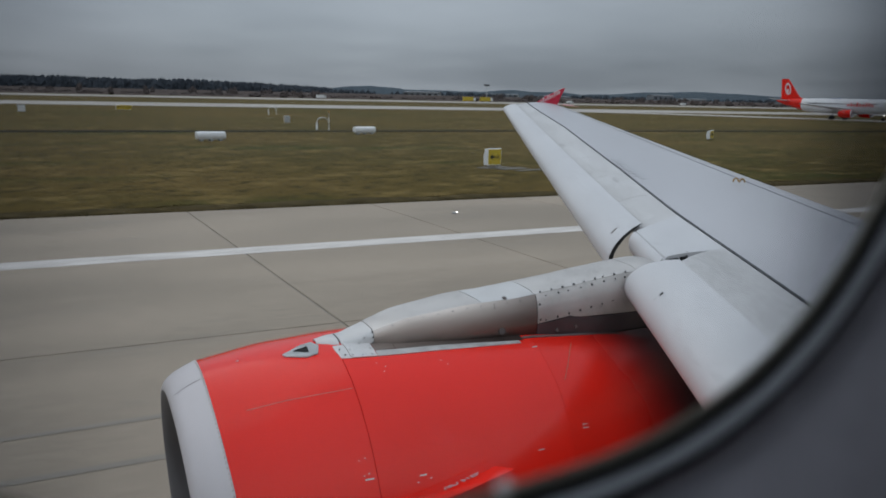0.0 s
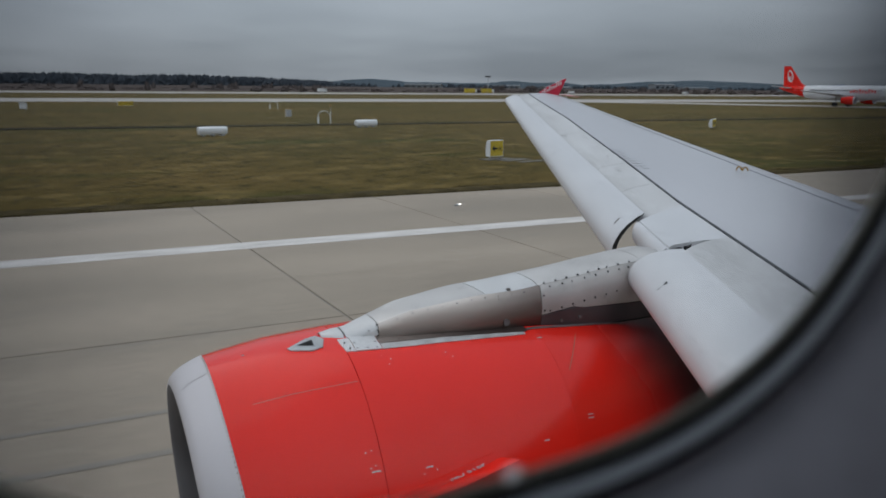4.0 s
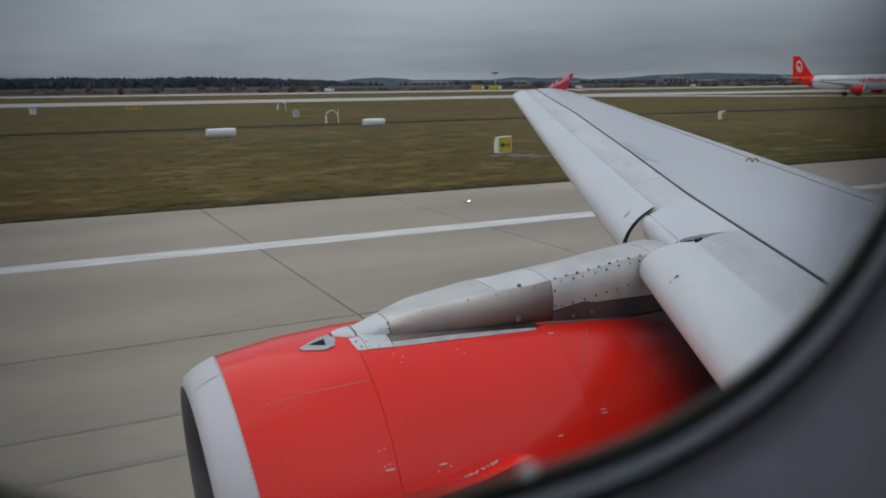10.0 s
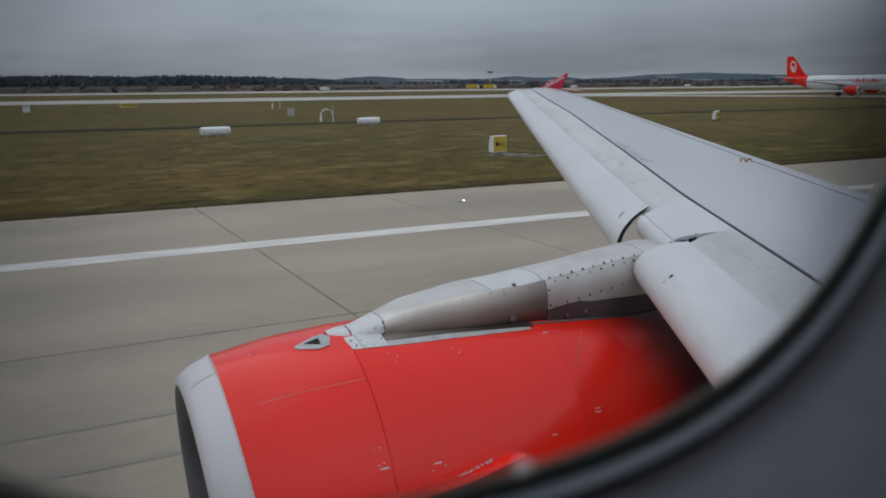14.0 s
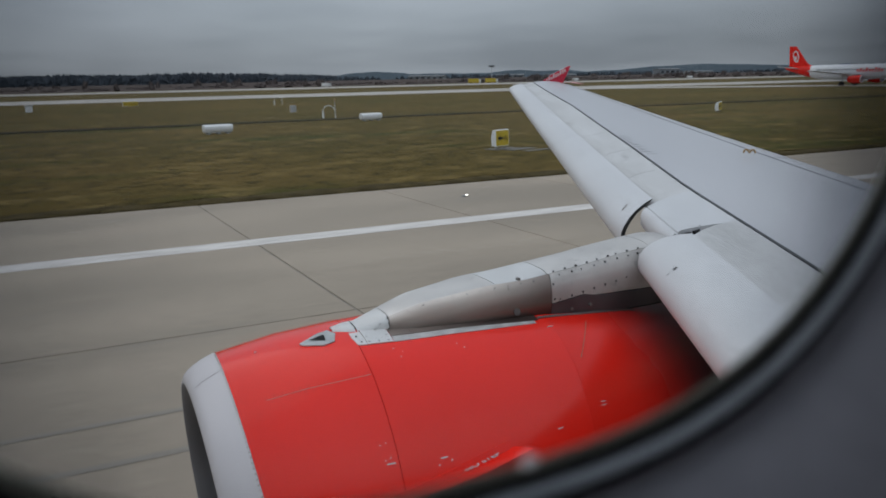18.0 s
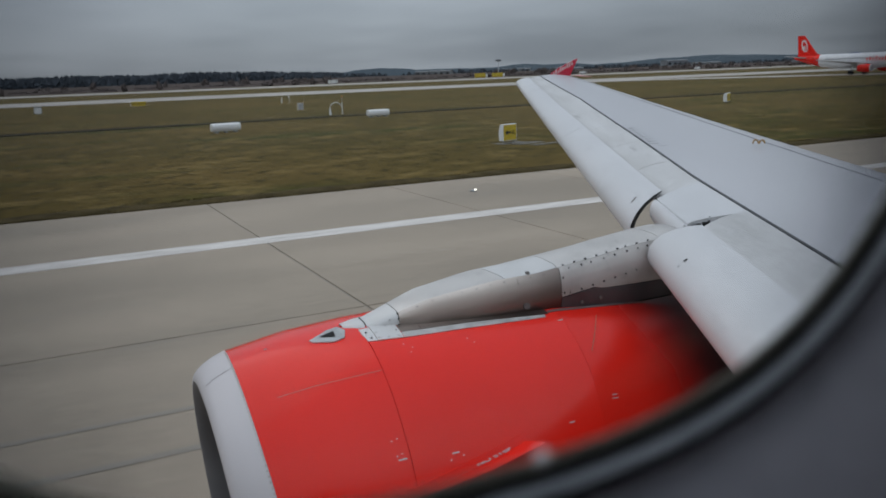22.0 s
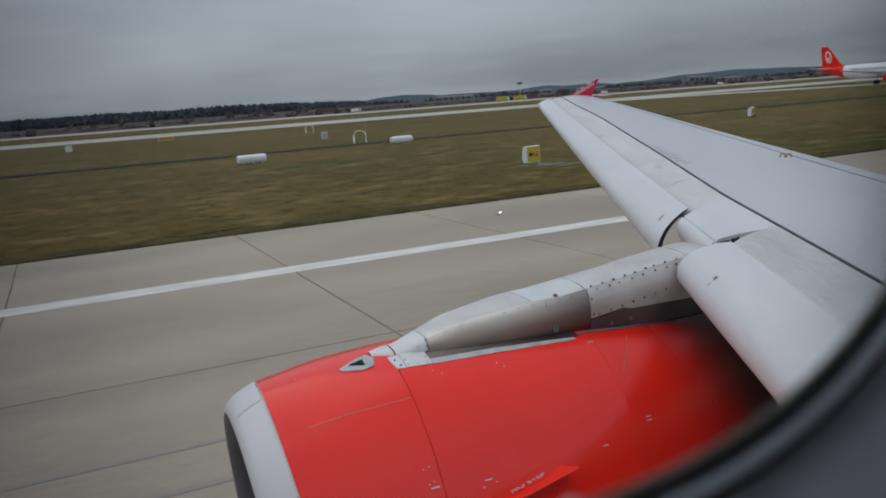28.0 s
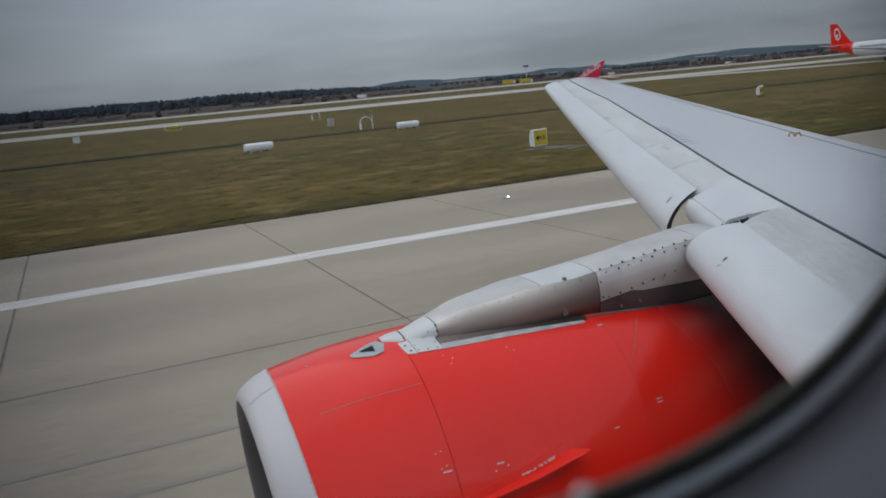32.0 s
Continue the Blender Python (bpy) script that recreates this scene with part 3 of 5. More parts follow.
tube(bm, (3.85, 4.03, 3.20), (4.0, 4.06, 3.29), 0.022, 0.016, 8)
wpart("slat_track", bm, M_SEAL)

# wing tip cap
bm = bmesh.new()
rows = []
for f in (0, 0.35, 0.7, 0.9, 1.0):
    y = 14.96 + 0.24 * f
    xn, zn = nose(y)
    x0, x1, zt = xn + 0.10 + 0.5 * f ** 2, te_x(y) + 0.02, top(y)
    th = 0.15 * math.sqrt(max(0.0, 1 - f * f)) + 0.006
    zc = zt - 0.09
    rows.append([(x0, y, zc - 0.02), (lerp(0.15, (0, 1), (x0, x1)), y, zc + th * 0.45), (lerp(0.4, (0, 1), (x0, x1)), y, zc + th * 0.6), (x1, y, zc + 0.02), (lerp(0.5, (0, 1), (x0, x1)), y, zc - th * 0.5)])
loft(bm, rows, closed=True, cap=True)
wpart("wing_tip_cap", bm, M_SLAT, smooth=60)

# wing tip fence
bm = bmesh.new()
prof = [(10.10, 4.13), (10.45, 4.335), (10.90, 4.515), (10.955, 4.525), (10.72, 4.10), (10.96, 4.02), (10.9, 3.72), (10.78, 3.70), (10.25, 4.02)]
loft(bm, [[(x, 15.24 + d, z) for x, z in prof] for d in (-0.012, 0.012)], closed=True, cap=True)
fence = wpart("wing_tip_fence", bm, M_FENCE, label="red arrow-shaped wing tip fence with white bars", smooth=None)
# the painted name as plain strokes
ax_, az_, bx_, bz_ = 10.29, 4.165, 10.83, 4.400
for i, hh in enumerate((0.07, 0.10, 0.06, 0.11, 0.07, 0.06, 0.11, 0.10, 0.07)):
    f = (i + 0.5) / 9
    x, z = ax_ + (bx_ - ax_) * f, az_ + (bz_ - az_) * f
    bm = bmesh.new()
    box(bm, x - 0.014, x + 0.014, 15.218, 15.226, z, z + hh, 0.003)
    wpart("painted_stroke", bm, M_WHITE, fence)
# red bleed of paint at the foot of the fence
bm = bmesh.new()
rows = [[(10.35 + 0.55 * f, y, top(y) + 0.0275 * math.sin(math.pi * 0.6) - 0.012 - 0.03 * f) for f in (0, 0.5, 1)] for y in (14.6, 15.0)]
for row in rows:
    row[0] = (row[0][0] + 0.15, row[0][1], row[0][2])
loft(bm, rows)
wpart("red_paint_patch", bm, M_FENCE)

M_FADED = mat("faded_grey_stencil", (0.405, 0.402, 0.42), (0.435, 0.43, 0.45), rough=0.5, scale=6)
# two ochre hook marks and a worn stencil on the skin
for k in (-0.07, 0.07):
    bm = bmesh.new()
    y, x = 6.22 - 0.30 * k, 6.77 + 0.34 * k
    z = skin_row(y)[0][3][2] + 0.006
    for i in range(12):
        a0, a1 = math.pi * i / 12, math.pi * (i + 1) / 12
        tube(bm, (x + 0.018 * math.cos(a0), y - 0.018 * math.cos(a0), z + 0.040 * math.sin(a0)), (x + 0.018 * math.cos(a1), y - 0.018 * math.cos(a1), z + 0.040 * math.sin(a1)), 0.008, sides=6)
    wpart("hook_mark", bm, M_HOOK)
for i in range(7):
    for j in range(9):
        if (i * 7 + j * 3) % 11 == 0:
            continue
        bm = bmesh.new()
        y = 6.60 + 0.15 * j
        x = seam_x(y) + 0.07 + 0.046 * i
        z = top(y) + 0.022 * math.sin(math.pi * 0.06) + 0.004
        box(bm, x, x + 0.026, y, y + 0.125, z - 0.004, z + 0.001)
        wpart("stencil_bar", bm, M_FADED)


def text(word, size, m, material, parent, name):
    cu = bpy.data.curves.new(name, "FONT")
    cu.body, cu.size, cu.extrude = word, size, 0.001
    cu.align_x = "CENTER"
    cu.materials.append(material)
    ob = new(name, cu)
    bpy.context.view_layer.update()
    ob.parent = parent
    ob.matrix_parent_inverse = parent.matrix_world.inverted()
    ob.matrix_basis = m
    return ob


# slat number, read along the chord
up_ = Vector((0.77, 0.0, 0.64))
span = Vector((0.46, 0.884, 0.078))
span.normalize()
up_ = (up_ - span * span.dot(up_)).normalized()
nrm = up_.cross(span)
m = Matrix((up_, span, nrm)).transposed().to_4x4()
m = m @ Matrix.Diagonal((1.15, 0.5, 1, 1))
m.translation = Vector(drawn_to_eye((3.415, 3.675, 3.128), 0.125)) + nrm * 0.004
text("- 2", 0.060, m, M_SCREW, slat_in, "slat_number")

# worn marks at the inner end of the next slat, too small to read
for i, (k, lx) in enumerate(((0, 0.018), (0.05, 0.035), (0.10, 0.028))):
    a, b = Vector(slat_row(5.06 + k * 0.3)[3]), Vector(slat_row(5.06 + k * 0.3)[2])
    p = a + (b - a) * (0.15 + 5.5 * k)
    u, v_ = (b - a).normalized(), Vector((0.46, 0.884, 0.078)).normalized()
    w_ = u.cross(v_).normalized()
    bm = bmesh.new()
    loft(bm, [[p + u * sx * lx / 2 + v_ * sy * 0.012 + w_ * d for sx, sy in ((-1, -1), (1, -1), (1, 1), (-1, 1))] for d in (-0.006, 0.0025)], closed=True, cap=True)
    wpart("worn_mark", bm, M_FITTING, smooth=None)

# ---------------------------------------------------------------- engine of the own aircraft
engine = thing("jet_engine", "red jet engine with metal lip under a grey pylon", "engine", (2.0, 3.97, 3.2))
ENG_INV = engine.matrix_world.inverted()


def epart(name, bm, material, parent=None, label="", smooth=40):
    bm.transform(ENG_INV)
    return part(name, bm, material, parent or engine, label, smooth)


SIDES = 96
E_X = (0.66, 0.892, 1.15, 1.401, 1.8, 2.25, 3.0, 3.8)
E_R = (0.819, 0.959, 1.019, 1.047, 1.066, 1.072, 1.02, 0.90)
E_Y = (4.017, 4.000, 3.98, 3.9625, 3.972, 3.985, 3.985, 3.985)
E_Z = (1.981, 1.979, 1.977, 1.975, 1.962, 1.945, 1.93, 1.91)
E_A = (0.083, 0.144, 0.07, -0.008, -0.10, -0.24, -0.1, 0.0)
E_B = (-0.048, -0.075, -0.075, -0.075, -0.04, 0.0, 0.0, 0.0)


def eng_point(x, th, dr=0.0, radius=None):
    """A point of the nacelle's skin: station x, angle th from straight up towards the fuselage."""
    r = (lerp(x, E_X, E_R) if radius is None else radius) + dr
    dy, dz = -r * math.sin(th), r * math.cos(th)
    return (x - lerp(x, E_X, E_A) * dz - lerp(x, E_X, E_B) * dy, lerp(x, E_X, E_Y) + dy, lerp(x, E_X, E_Z) + dz)


def eng_ring(x, dr=0.0, radius=None, n=SIDES):
    return [eng_point(x, 2 * math.pi * i / n, dr, radius) for i in range(n)]


bm = bmesh.new()
LIP = prof = [(1.25, 0.80), (1.0, 0.775), (0.80, 0.755), (0.72, 0.765), (0.68, 0.785), (0.664, 0.805), (0.66, 0.819), (0.663, 0.838), (0.675, 0.858), (0.70, 0.880), (0.74, 0.904), (0.80, 0.930), (0.85, 0.946), (0.888, 0.958)]
loft(bm, [eng_ring(x, 0, r) for x, r in prof[6:]], closed=True)
epart("inlet_lip", bm, M_LIP, label="bare pale metal inlet lip", smooth=60)
# lining carried round to the lip's edge, painting in the intake's shadow
bm = bmesh.new()
loft(bm, [eng_ring(x, 0, r) for x, r in prof[:7]], closed=True)
epart("inlet_duct", bm, M_LINING)
bm = bmesh.new()
ring = eng_ring(1.22, 0, 0.80)
bm.faces.new([bm.verts.new(p) for p in ring])
epart("fan_face", bm, M_FAN)
bm = bmesh.new()
loft(bm, [eng_ring(x, 0, r) for x, r in ((0.90, 0.012), (0.98, 0.10), (1.10, 0.18), (1.215, 0.22))], closed=True)
epart("fan_spinner", bm, M_FAN)
for i in range(24):
    bm = bmesh.new()
    a = 2 * math.pi * i / 24
    rows = []
    for r, tw, ch in ((0.2, 0.5, 0.05), (0.5, 0.8, 0.06), (0.78, 1.1, 0.07)):
        rows.append([eng_point(1.20 - 0.09 * math.cos(tw) * s, a + ch * s * math.sin(tw) * 0.6 / r, 0, r) for s in (-1, 0, 1)])
    loft(bm, rows)
    epart("fan_blade", bm, M_FAN)

def cowl(name, x0, x1, n, material, label, gap0=0.0013, gap1=0.0013):
    bm = bmesh.new()
    xs_ = [x0 + gap0 + (x1 - x0 - gap0 - gap1) * i / n for i in range(n + 1)]
    loft(bm, [eng_ring(xs_[0], -0.02)] + [eng_ring(x) for x in xs_] + [eng_ring(xs_[-1], -0.02)], closed=True)
    return epart(name, bm, material, label=label, smooth=50)


inlet_cowl = cowl("inlet_cowl", 0.888, 1.401, 8, M_RED, "glossy red inlet cowl")
fan_cowl = cowl("fan_cowl", 1.401, 2.25, 10, M_RED, "glossy red fan cowl with white placards", 0.0013, 0.0006)
rev_cowl = cowl("reverser_cowl", 2.25, 3.8, 12, M_RED_SHADED, "red reverser cowl coloured darker for soot and shade under the wing", 0.0006)
bm = bmesh.new()
loft(bm, [eng_ring(x, -0.012) for x in (0.86, 0.9, 1.1, 1.4, 1.8, 2.25, 2.6)], closed=True)
epart("inner_barrel", bm, mat("dull_red_seam", (0.26, 0.03, 0.022), rough=0.7))
bm = bmesh.new()
loft(bm, [eng_ring(3.78, -0.03), eng_ring(3.78, 0, 0.55), eng_ring(4.6, 0, 0.42), eng_ring(4.7, 0, 0.05)], closed=True)
epart("exhaust_cone", bm, M_FAN)


def on_skin(bm, x, th, lx, lt, h=0.002, turn=0.0):
    """A thin plate of lx by lt metres lying on the nacelle."""
    r = lerp(x, E_X, E_R)
    vs = []
    for dr in (-0.003, h):
        for sx, st in ((-1, -1), (1, -1), (1, 1), (-1, 1)):
            ux, ut = sx * lx / 2, st * lt / 2
            ux, ut = ux * math.cos(turn) - ut * math.sin(turn), ux * math.sin(turn) + ut * math.cos(turn)
            vs.append(bm.verts.new(eng_point(x + ux, th + ut / r, dr)))
    for f in ((0, 1, 2, 3), (7, 6, 5, 4), (0, 4, 5, 1), (1, 5, 6, 2), (2, 6, 7, 3), (3, 7, 4, 0)):
        bm.faces.new([vs[i] for i in f])


LIP_X, LIP_R = zip(*LIP[6:])


def rivets(name, spots, size, material, parent):
    bm = bmesh.new()
    for x, th in spots:
        out = lerp(x, LIP_X, LIP_R) - lerp(x, E_X, E_R) if x < 0.885 else 0.0
        on_skin(bm, x, th, size, size, 0.0015 + out)
    ob = epart(name, bm, material, parent, smooth=None)
    ob["kind"] = "stuff"


rivets("rivet_row", [(0.879, radians(a * 1.55)) for a in range(-6, 88)], 0.0078, M_RIVET, engine)
rivets("lip_rivets", [(0.70 + 0.0135 * i, radians(6.6 + 0.3 * (i % 3))) for i in range(13)], 0.0072, M_FITTING, engine)
# split line of the inlet cowl, with its rivets
bm = bmesh.new()
for i in range(24):
    x = 1.0 + (1.395 - 1.0) * i / 24
    on_skin(bm, x + 0.008, radians(26.2), 0.0166, 0.004, 0.0015)
epart("cowl_split_line", bm, mat("pale_red_edge", (0.62, 0.16, 0.13), rough=0.4), inlet_cowl, smooth=None)
rivets("rivet_row", [(1.0 + 0.016 * i, radians(26.2 + (1.1 if i % 2 else -1.1))) for i in range(25)], 0.0026, M_SCREW, inlet_cowl)

# hinge line of the reverser door
bm = bmesh.new()
for i in range(20):
    x0 = 2.56 - 0.24 * i / 20
    on_skin(bm, x0, radians(lerp(x0, (2.32, 2.56), (34.5, 19.5))), 0.0135, 0.0035, 0.0015, -0.9)
epart("door_line", bm, M_RIVET, rev_cowl, smooth=None)

# placards and latches: small white bars
for x, th, lx, lt in ((1.37, 52, 0.042, 0.010), (1.352, 51, 0.007, 0.007), (1.372, 50.6, 0.007, 0.007), (1.345, 47, 0.006, 0.006), (1.368, 46.7, 0.006, 0.006),
                      (1.58, 53.5, 0.036, 0.009), (1.555, 55, 0.007, 0.007), (1.61, 54.5, 0.007, 0.007), (2.24, 20.5, 0.030, 0.008), (2.10, 53, 0.030, 0.008),
                      (2.37, 48.3, 0.050, 0.006), (2.37, 49.3, 0.050, 0.006), (1.53, 18, 0.005, 0.005), (1.56, 20, 0.005, 0.005), (1.545, 22, 0.005, 0.005), (1.80, 21, 0.005, 0.005), (1.82, 23, 0.005, 0.005), (1.03, 2, 0.014, 0.006)):
    bm = bmesh.new()
    on_skin(bm, x, radians(th), lx * 0.8, lt * 0.65, 0.003)
    epart("placard", bm, M_STENCIL, inlet_cowl if x < 1.4 else fan_cowl if x < 2.25 else rev_cowl, smooth=None)

# triangular vent
bm = bmesh.new()
vent = [(1.195, 5.8), (1.28, 1.2), (1.325, 0.2), (1.345, 4.0), (1.325, 8.8), (1.28, 9.8), (1.205, 7.4)]
lo = [bm.verts.new(eng_point(x, radians(a), -0.002)) for x, a in vent]
hi = [bm.verts.new(eng_point(x, radians(a), 0.006)) for x, a in vent]
bm.faces.new(hi)
for i in range(len(vent)):
    j = (i + 1) % len(vent)
    bm.faces.new((lo[i], lo[j], hi[j], hi[i]))
epart("vent_plate", bm, M_GREY, inlet_cowl, "grey plate with a dark triangular vent", smooth=None)
bm = bmesh.new()
bm.faces.new([bm.verts.new(eng_point(x, radians(a), 0.008)) for x, a in ((1.235, 5.0), (1.30, 3.2), (1.295, 7.4))])
bmesh.ops.solidify(bm, geom=bm.faces[:], thickness=0.003)
epart("vent_opening", bm, M_DARK, inlet_cowl, smooth=None)

# strake on the inboard side, leaning down from the skin's normal
def foot_th(x):
    return radians(lerp(x, (1.40, 1.55, 1.67, 1.88), (61.2, 59.5, 58.0, 55.0)))


def fin_point(x, h, side=0.0):
    th = foot_th(x)
    a = th + radians(22)
    return Vector(eng_point(x, th + side, -0.004 if h == 0 else 0.0)) + Vector((h * 0.45, -math.sin(a) * h, math.cos(a) * h))


bm = bmesh.new()
rows = []
for i in range(15):
    x = 1.36 + 0.52 * i / 14
    hgt = lerp(x, (1.36, 1.45, 1.67, 1.88), (0.004, 0.035, 0.085, 0.105))
    rows.append([fin_point(x, 0, -0.005), fin_point(x, hgt * 0.5, -0.004), fin_point(x, hgt, -0.002), fin_point(x, hgt, 0.002), fin_point(x, 0, 0.006)])
loft(bm, rows, closed=True, cap=True)
strake = epart("nacelle_strake", bm, M_RED, label="red fin with a white warning stencil", smooth=30)
bm = bmesh.new()
rows = []
for i in range(15):
    x = 1.36 + 0.50 * i / 14
    th, e = foot_th(x), radians(2.3)
    rows.append([eng_point(x, th - e, -0.003), eng_point(x, th - e + 0.004, 0.007), eng_point(x, th + 0.02, 0.007), eng_point(x, th + 0.03, -0.003)])
loft(bm, rows, closed=True, cap=True)
epart("strake_foot", bm, M_RED, fan_cowl, smooth=20)
# warning words along the strake
mid = [fin_point(x, h) for x, h in ((1.60, 0.022), (1.84, 0.028), (1.72, 0.09))]
xa = (mid[1] - mid[0]).normalized()
za = xa.cross(mid[2] - mid[0]).normalized()
if za.z < 0:
    za = -za
ya = za.cross(xa)
m = Matrix((xa, ya, za)).transposed().to_4x4()
m.translation = (mid[0] + mid[1]) / 2 + za * 0.013
text("NO STEP", 0.050, m, M_STENCIL, strake, "warning_stencil")

# ---------------------------------------------------------------- pylon
PYL_INV = ENG_INV


def ppart(name, bm, material, parent=None, label="", smooth=40):
    bm.transform(PYL_INV)
    return part(name, bm, material, parent or engine, label, smooth)


P_X = (1.33, 1.40, 1.47, 1.61, 1.78, 2.14, 2.43, 2.82, 3.03, 3.25, 3.42, 3.54, 3.62, 3.9, 4.9)
P_T = (3.030, 3.045, 3.048, 3.092, 3.138, 3.190, 3.222, 3.258, 3.280, 3.308, 3.326, 3.313, 3.25, 3.1, 3.05)
P_C = (3.020, 3.022, 3.025, 3.078, 3.136, 3.186, 3.192, 3.232, 3.262, 3.280, 3.285, 3.27, 3.22, 3.08, 3.0)
P_W = (0.045, 0.112, 0.130, 0.155, 0.195, 0.245, 0.255, 0.255, 0.255, 0.25, 0.245, 0.24, 0.23, 0.2, 0.2)
P_FOOT = 2.93
SECTION = ((0, -0.91, 0), (0.1, -0.965, 0.25), (0.17, -0.995, 0.42), (0.24, -0.99, 0.6), (0.3, -0.965, 0.75), (0.36, -0.915, 0.9), (0.40, -0.86, 1.0), (0.43, -0.74, 1.5), (0.46, -0.52, 1.82), (0.48, -0.28, 1.95), (0.5, 0, 2.0), (0.54, 0.16, 1.84), (0.58, 0.30, 1.40), (0.62, 0.40, 0.8), (0.8, 0.50, 0.3), (1, 0.50, 0))
S_K, S_W, S_Z = zip(*SECTION)


def pyl(x, k):
    """Section point: k from 0, the inboard foot, past the crease at 0.4 and the crown at 0.5 to 1."""
    c, t, w = lerp(x, P_X, P_C), lerp(x, P_X, P_T), lerp(x, P_X, P_W)
    s = lerp(k, S_K, S_Z)
    z = P_FOOT + (c - P_FOOT) * s if s < 1 else c + (t - c) * (s - 1)
    half = w * lerp(k, S_K, S_W)
    if k < 0.25:
        # the foot spreads onto the cowl near the front
        half -= (1 - k / 0.25) ** 1.5 * lerp(x, (1.33, 1.40, 1.61, 1.78, 2.14, 2.5), (0.02, 0.075, 0.05, 0.02, 0.0, 0.0))
    return (x, 3.975 + half, z)


def k_at(x, z):
    return 0.4 * (z - P_FOOT) / (lerp(x, P_X, P_C) - P_FOOT)


def pyl_piece(name, x0, x1, k0, k1, material, label="", n=8):
    bm = bmesh.new()
    grid = [i / 16 for i in range(17)]
    rows = []
    for x in stations(x0, x1, n):
        a, b = k0(x) if callable(k0) else k0, k1(x) if callable(k1) else k1
        rows.append([pyl(x, a + (b - a) * g) for g in grid])
    loft(bm, rows)
    bmesh.ops.recalc_face_normals(bm, faces=bm.faces)
    bmesh.ops.solidify(bm, geom=bm.faces[:], thickness=0.005)
    return ppart(name, bm, material, label=label, smooth=40)


def panel_foot(x):
    return k_at(x, lerp(x, (2.56, 2.81, 2.83, 3.2, 3.4), (3.044, 3.073, 3.057, 3.045, 3.04)))


pyl_piece("pylon_cone_tip", 1.33, 1.4345, 0, 1, M_COVER, "grey conical tip of the pylon", 6)
pyl_piece("pylon_cone_fairing", 1.4425, 1.608, 0, 1, M_COVER, "pale riveted cone", 8)
pyl_piece("pylon_crown_skin", 1.611, 2.217, 0.404, 1, M_PYLON, "pale grey crown skin", 10)
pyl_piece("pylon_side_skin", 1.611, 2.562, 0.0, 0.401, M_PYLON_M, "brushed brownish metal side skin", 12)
pyl_piece("pylon_access_cover", 2.222, 2.555, 0.404, 1.0, M_COVER, "pale access cover", 5)
pyl_piece("pylon_crown_skin", 2.560, 3.30, 0.402, 1, M_PYLON, "", 10)
pyl_piece("pylon_side_panel", 2.566, 3.45, panel_foot, 0.399, M_PYLON, "grey screwed side panel", 24)
pyl_piece("pylon_lower_side", 2.566, 3.5, 0.0, lambda x: panel_foot(x) - 0.008, M_FLANKSHADE, "lower flank coloured dark for the shade above the cowl", 8)
pyl_piece("pylon_rear_crown", 3.304, 3.60, 0.402, 1, M_PYLON, "", 8)
bm = bmesh.new()
rows = []
for x in stations(1.40, 3.2, 20) + stations(3.22, 3.5, 4):
    ks = [0, 0.2, 0.34, 0.42, 0.46, 0.5, 0.54, 0.58, 0.66, 0.8, 1]
    rows.append([Vector(pyl(x, k)) + Vector((0, 0.012 * (-1 if k > 0.5 else 1), -0.016)) for k in ks])
loft(bm, rows)
ppart("pylon_core", bm, M_DARK)
# screws
jit = random.Random(5)
spots = [(2.60 + 0.076 * i + jit.uniform(-0.01, 0.01), 0.408) for i in range(9)] + [(2.625 + 0.083 * i + jit.uniform(-0.01, 0.01), 0.375) for i in range(8)]
spots += [(2.58, k_at(2.58, 3.15)), (2.583, k_at(2.58, 3.066)), (2.62, k_at(2.62, 3.062))] + [(2.70 + 0.079 * i, k_at(2.7 + 0.079 * i, 3.072 + 0.011 * i)) for i in range(6)]
spots += [(1.71 + 0.083 * i, 0.375) for i in range(10)] + [(2.29, 0.35), (1.62, 0.12), (1.66, 0.13), (1.75, 0.16), (1.605, 0.15), (1.603, 0.24), (1.604, 0.32), (1.606, 0.39), (1.53, 0.30), (1.56, 0.36), (1.50, 0.22), (1.43, 0.34)]
for x, k in spots:
    bm = bmesh.new()
    p = Vector(pyl(x, k))
    tn = (Vector(pyl(x, k + 0.01)) - Vector(pyl(x, k - 0.01))).normalized()
    nn = tn.cross(Vector((1, 0, 0))).normalized()
    if nn.y > 0:
        nn = -nn
    size = (0.0066 if 2.5 < x else 0.0045) * jit.uniform(0.75, 1.2)
    tube(bm, p - nn * 0.003, p + nn * 0.006, size, sides=8)
    ppart("screw", bm, M_SCREW, smooth=None)
for x, k, r in ((2.33, 0.15, 0.020), (2.706, 0.08, 0.010), (2.837, 0.085, 0.011), (2.37, 0.418, 0.010)):
    bm = bmesh.new()
    p = Vector(pyl(x, k))
    tube(bm, p + Vector((0, 0.004, 0)), p + Vector((0, -0.014, 0.002)), r, sides=14)
    ppart("drain_fitting", bm, M_FITTING, smooth=None)
# grey sealing strip where the pylon meets the cowl, in three pieces
def strip_piece(name, x0, x1, lo, hi, material, dr, label=""):
    bm = bmesh.new()
    rows = []
    for x in stations(x0, x1, 12):
        a, b = lo(x), hi(x)
        rows.append([eng_point(x, radians(a), -0.004)] + [eng_point(x, radians(a + (b - a) * j / 5), dr) for j in range(6)] + [eng_point(x, radians(b), -0.004)])
    loft(bm, rows, closed=True, cap=True)
    ppart(name, bm, material, label=label, smooth=30)


def strip_low(x):
    return lerp(x, (1.39, 1.40, 1.43, 1.54, 1.70, 1.93, 2.16, 2.20), (8.0, 13.5, 14.0, 15.0, 16.0, 17.0, 17.9, 18.0))


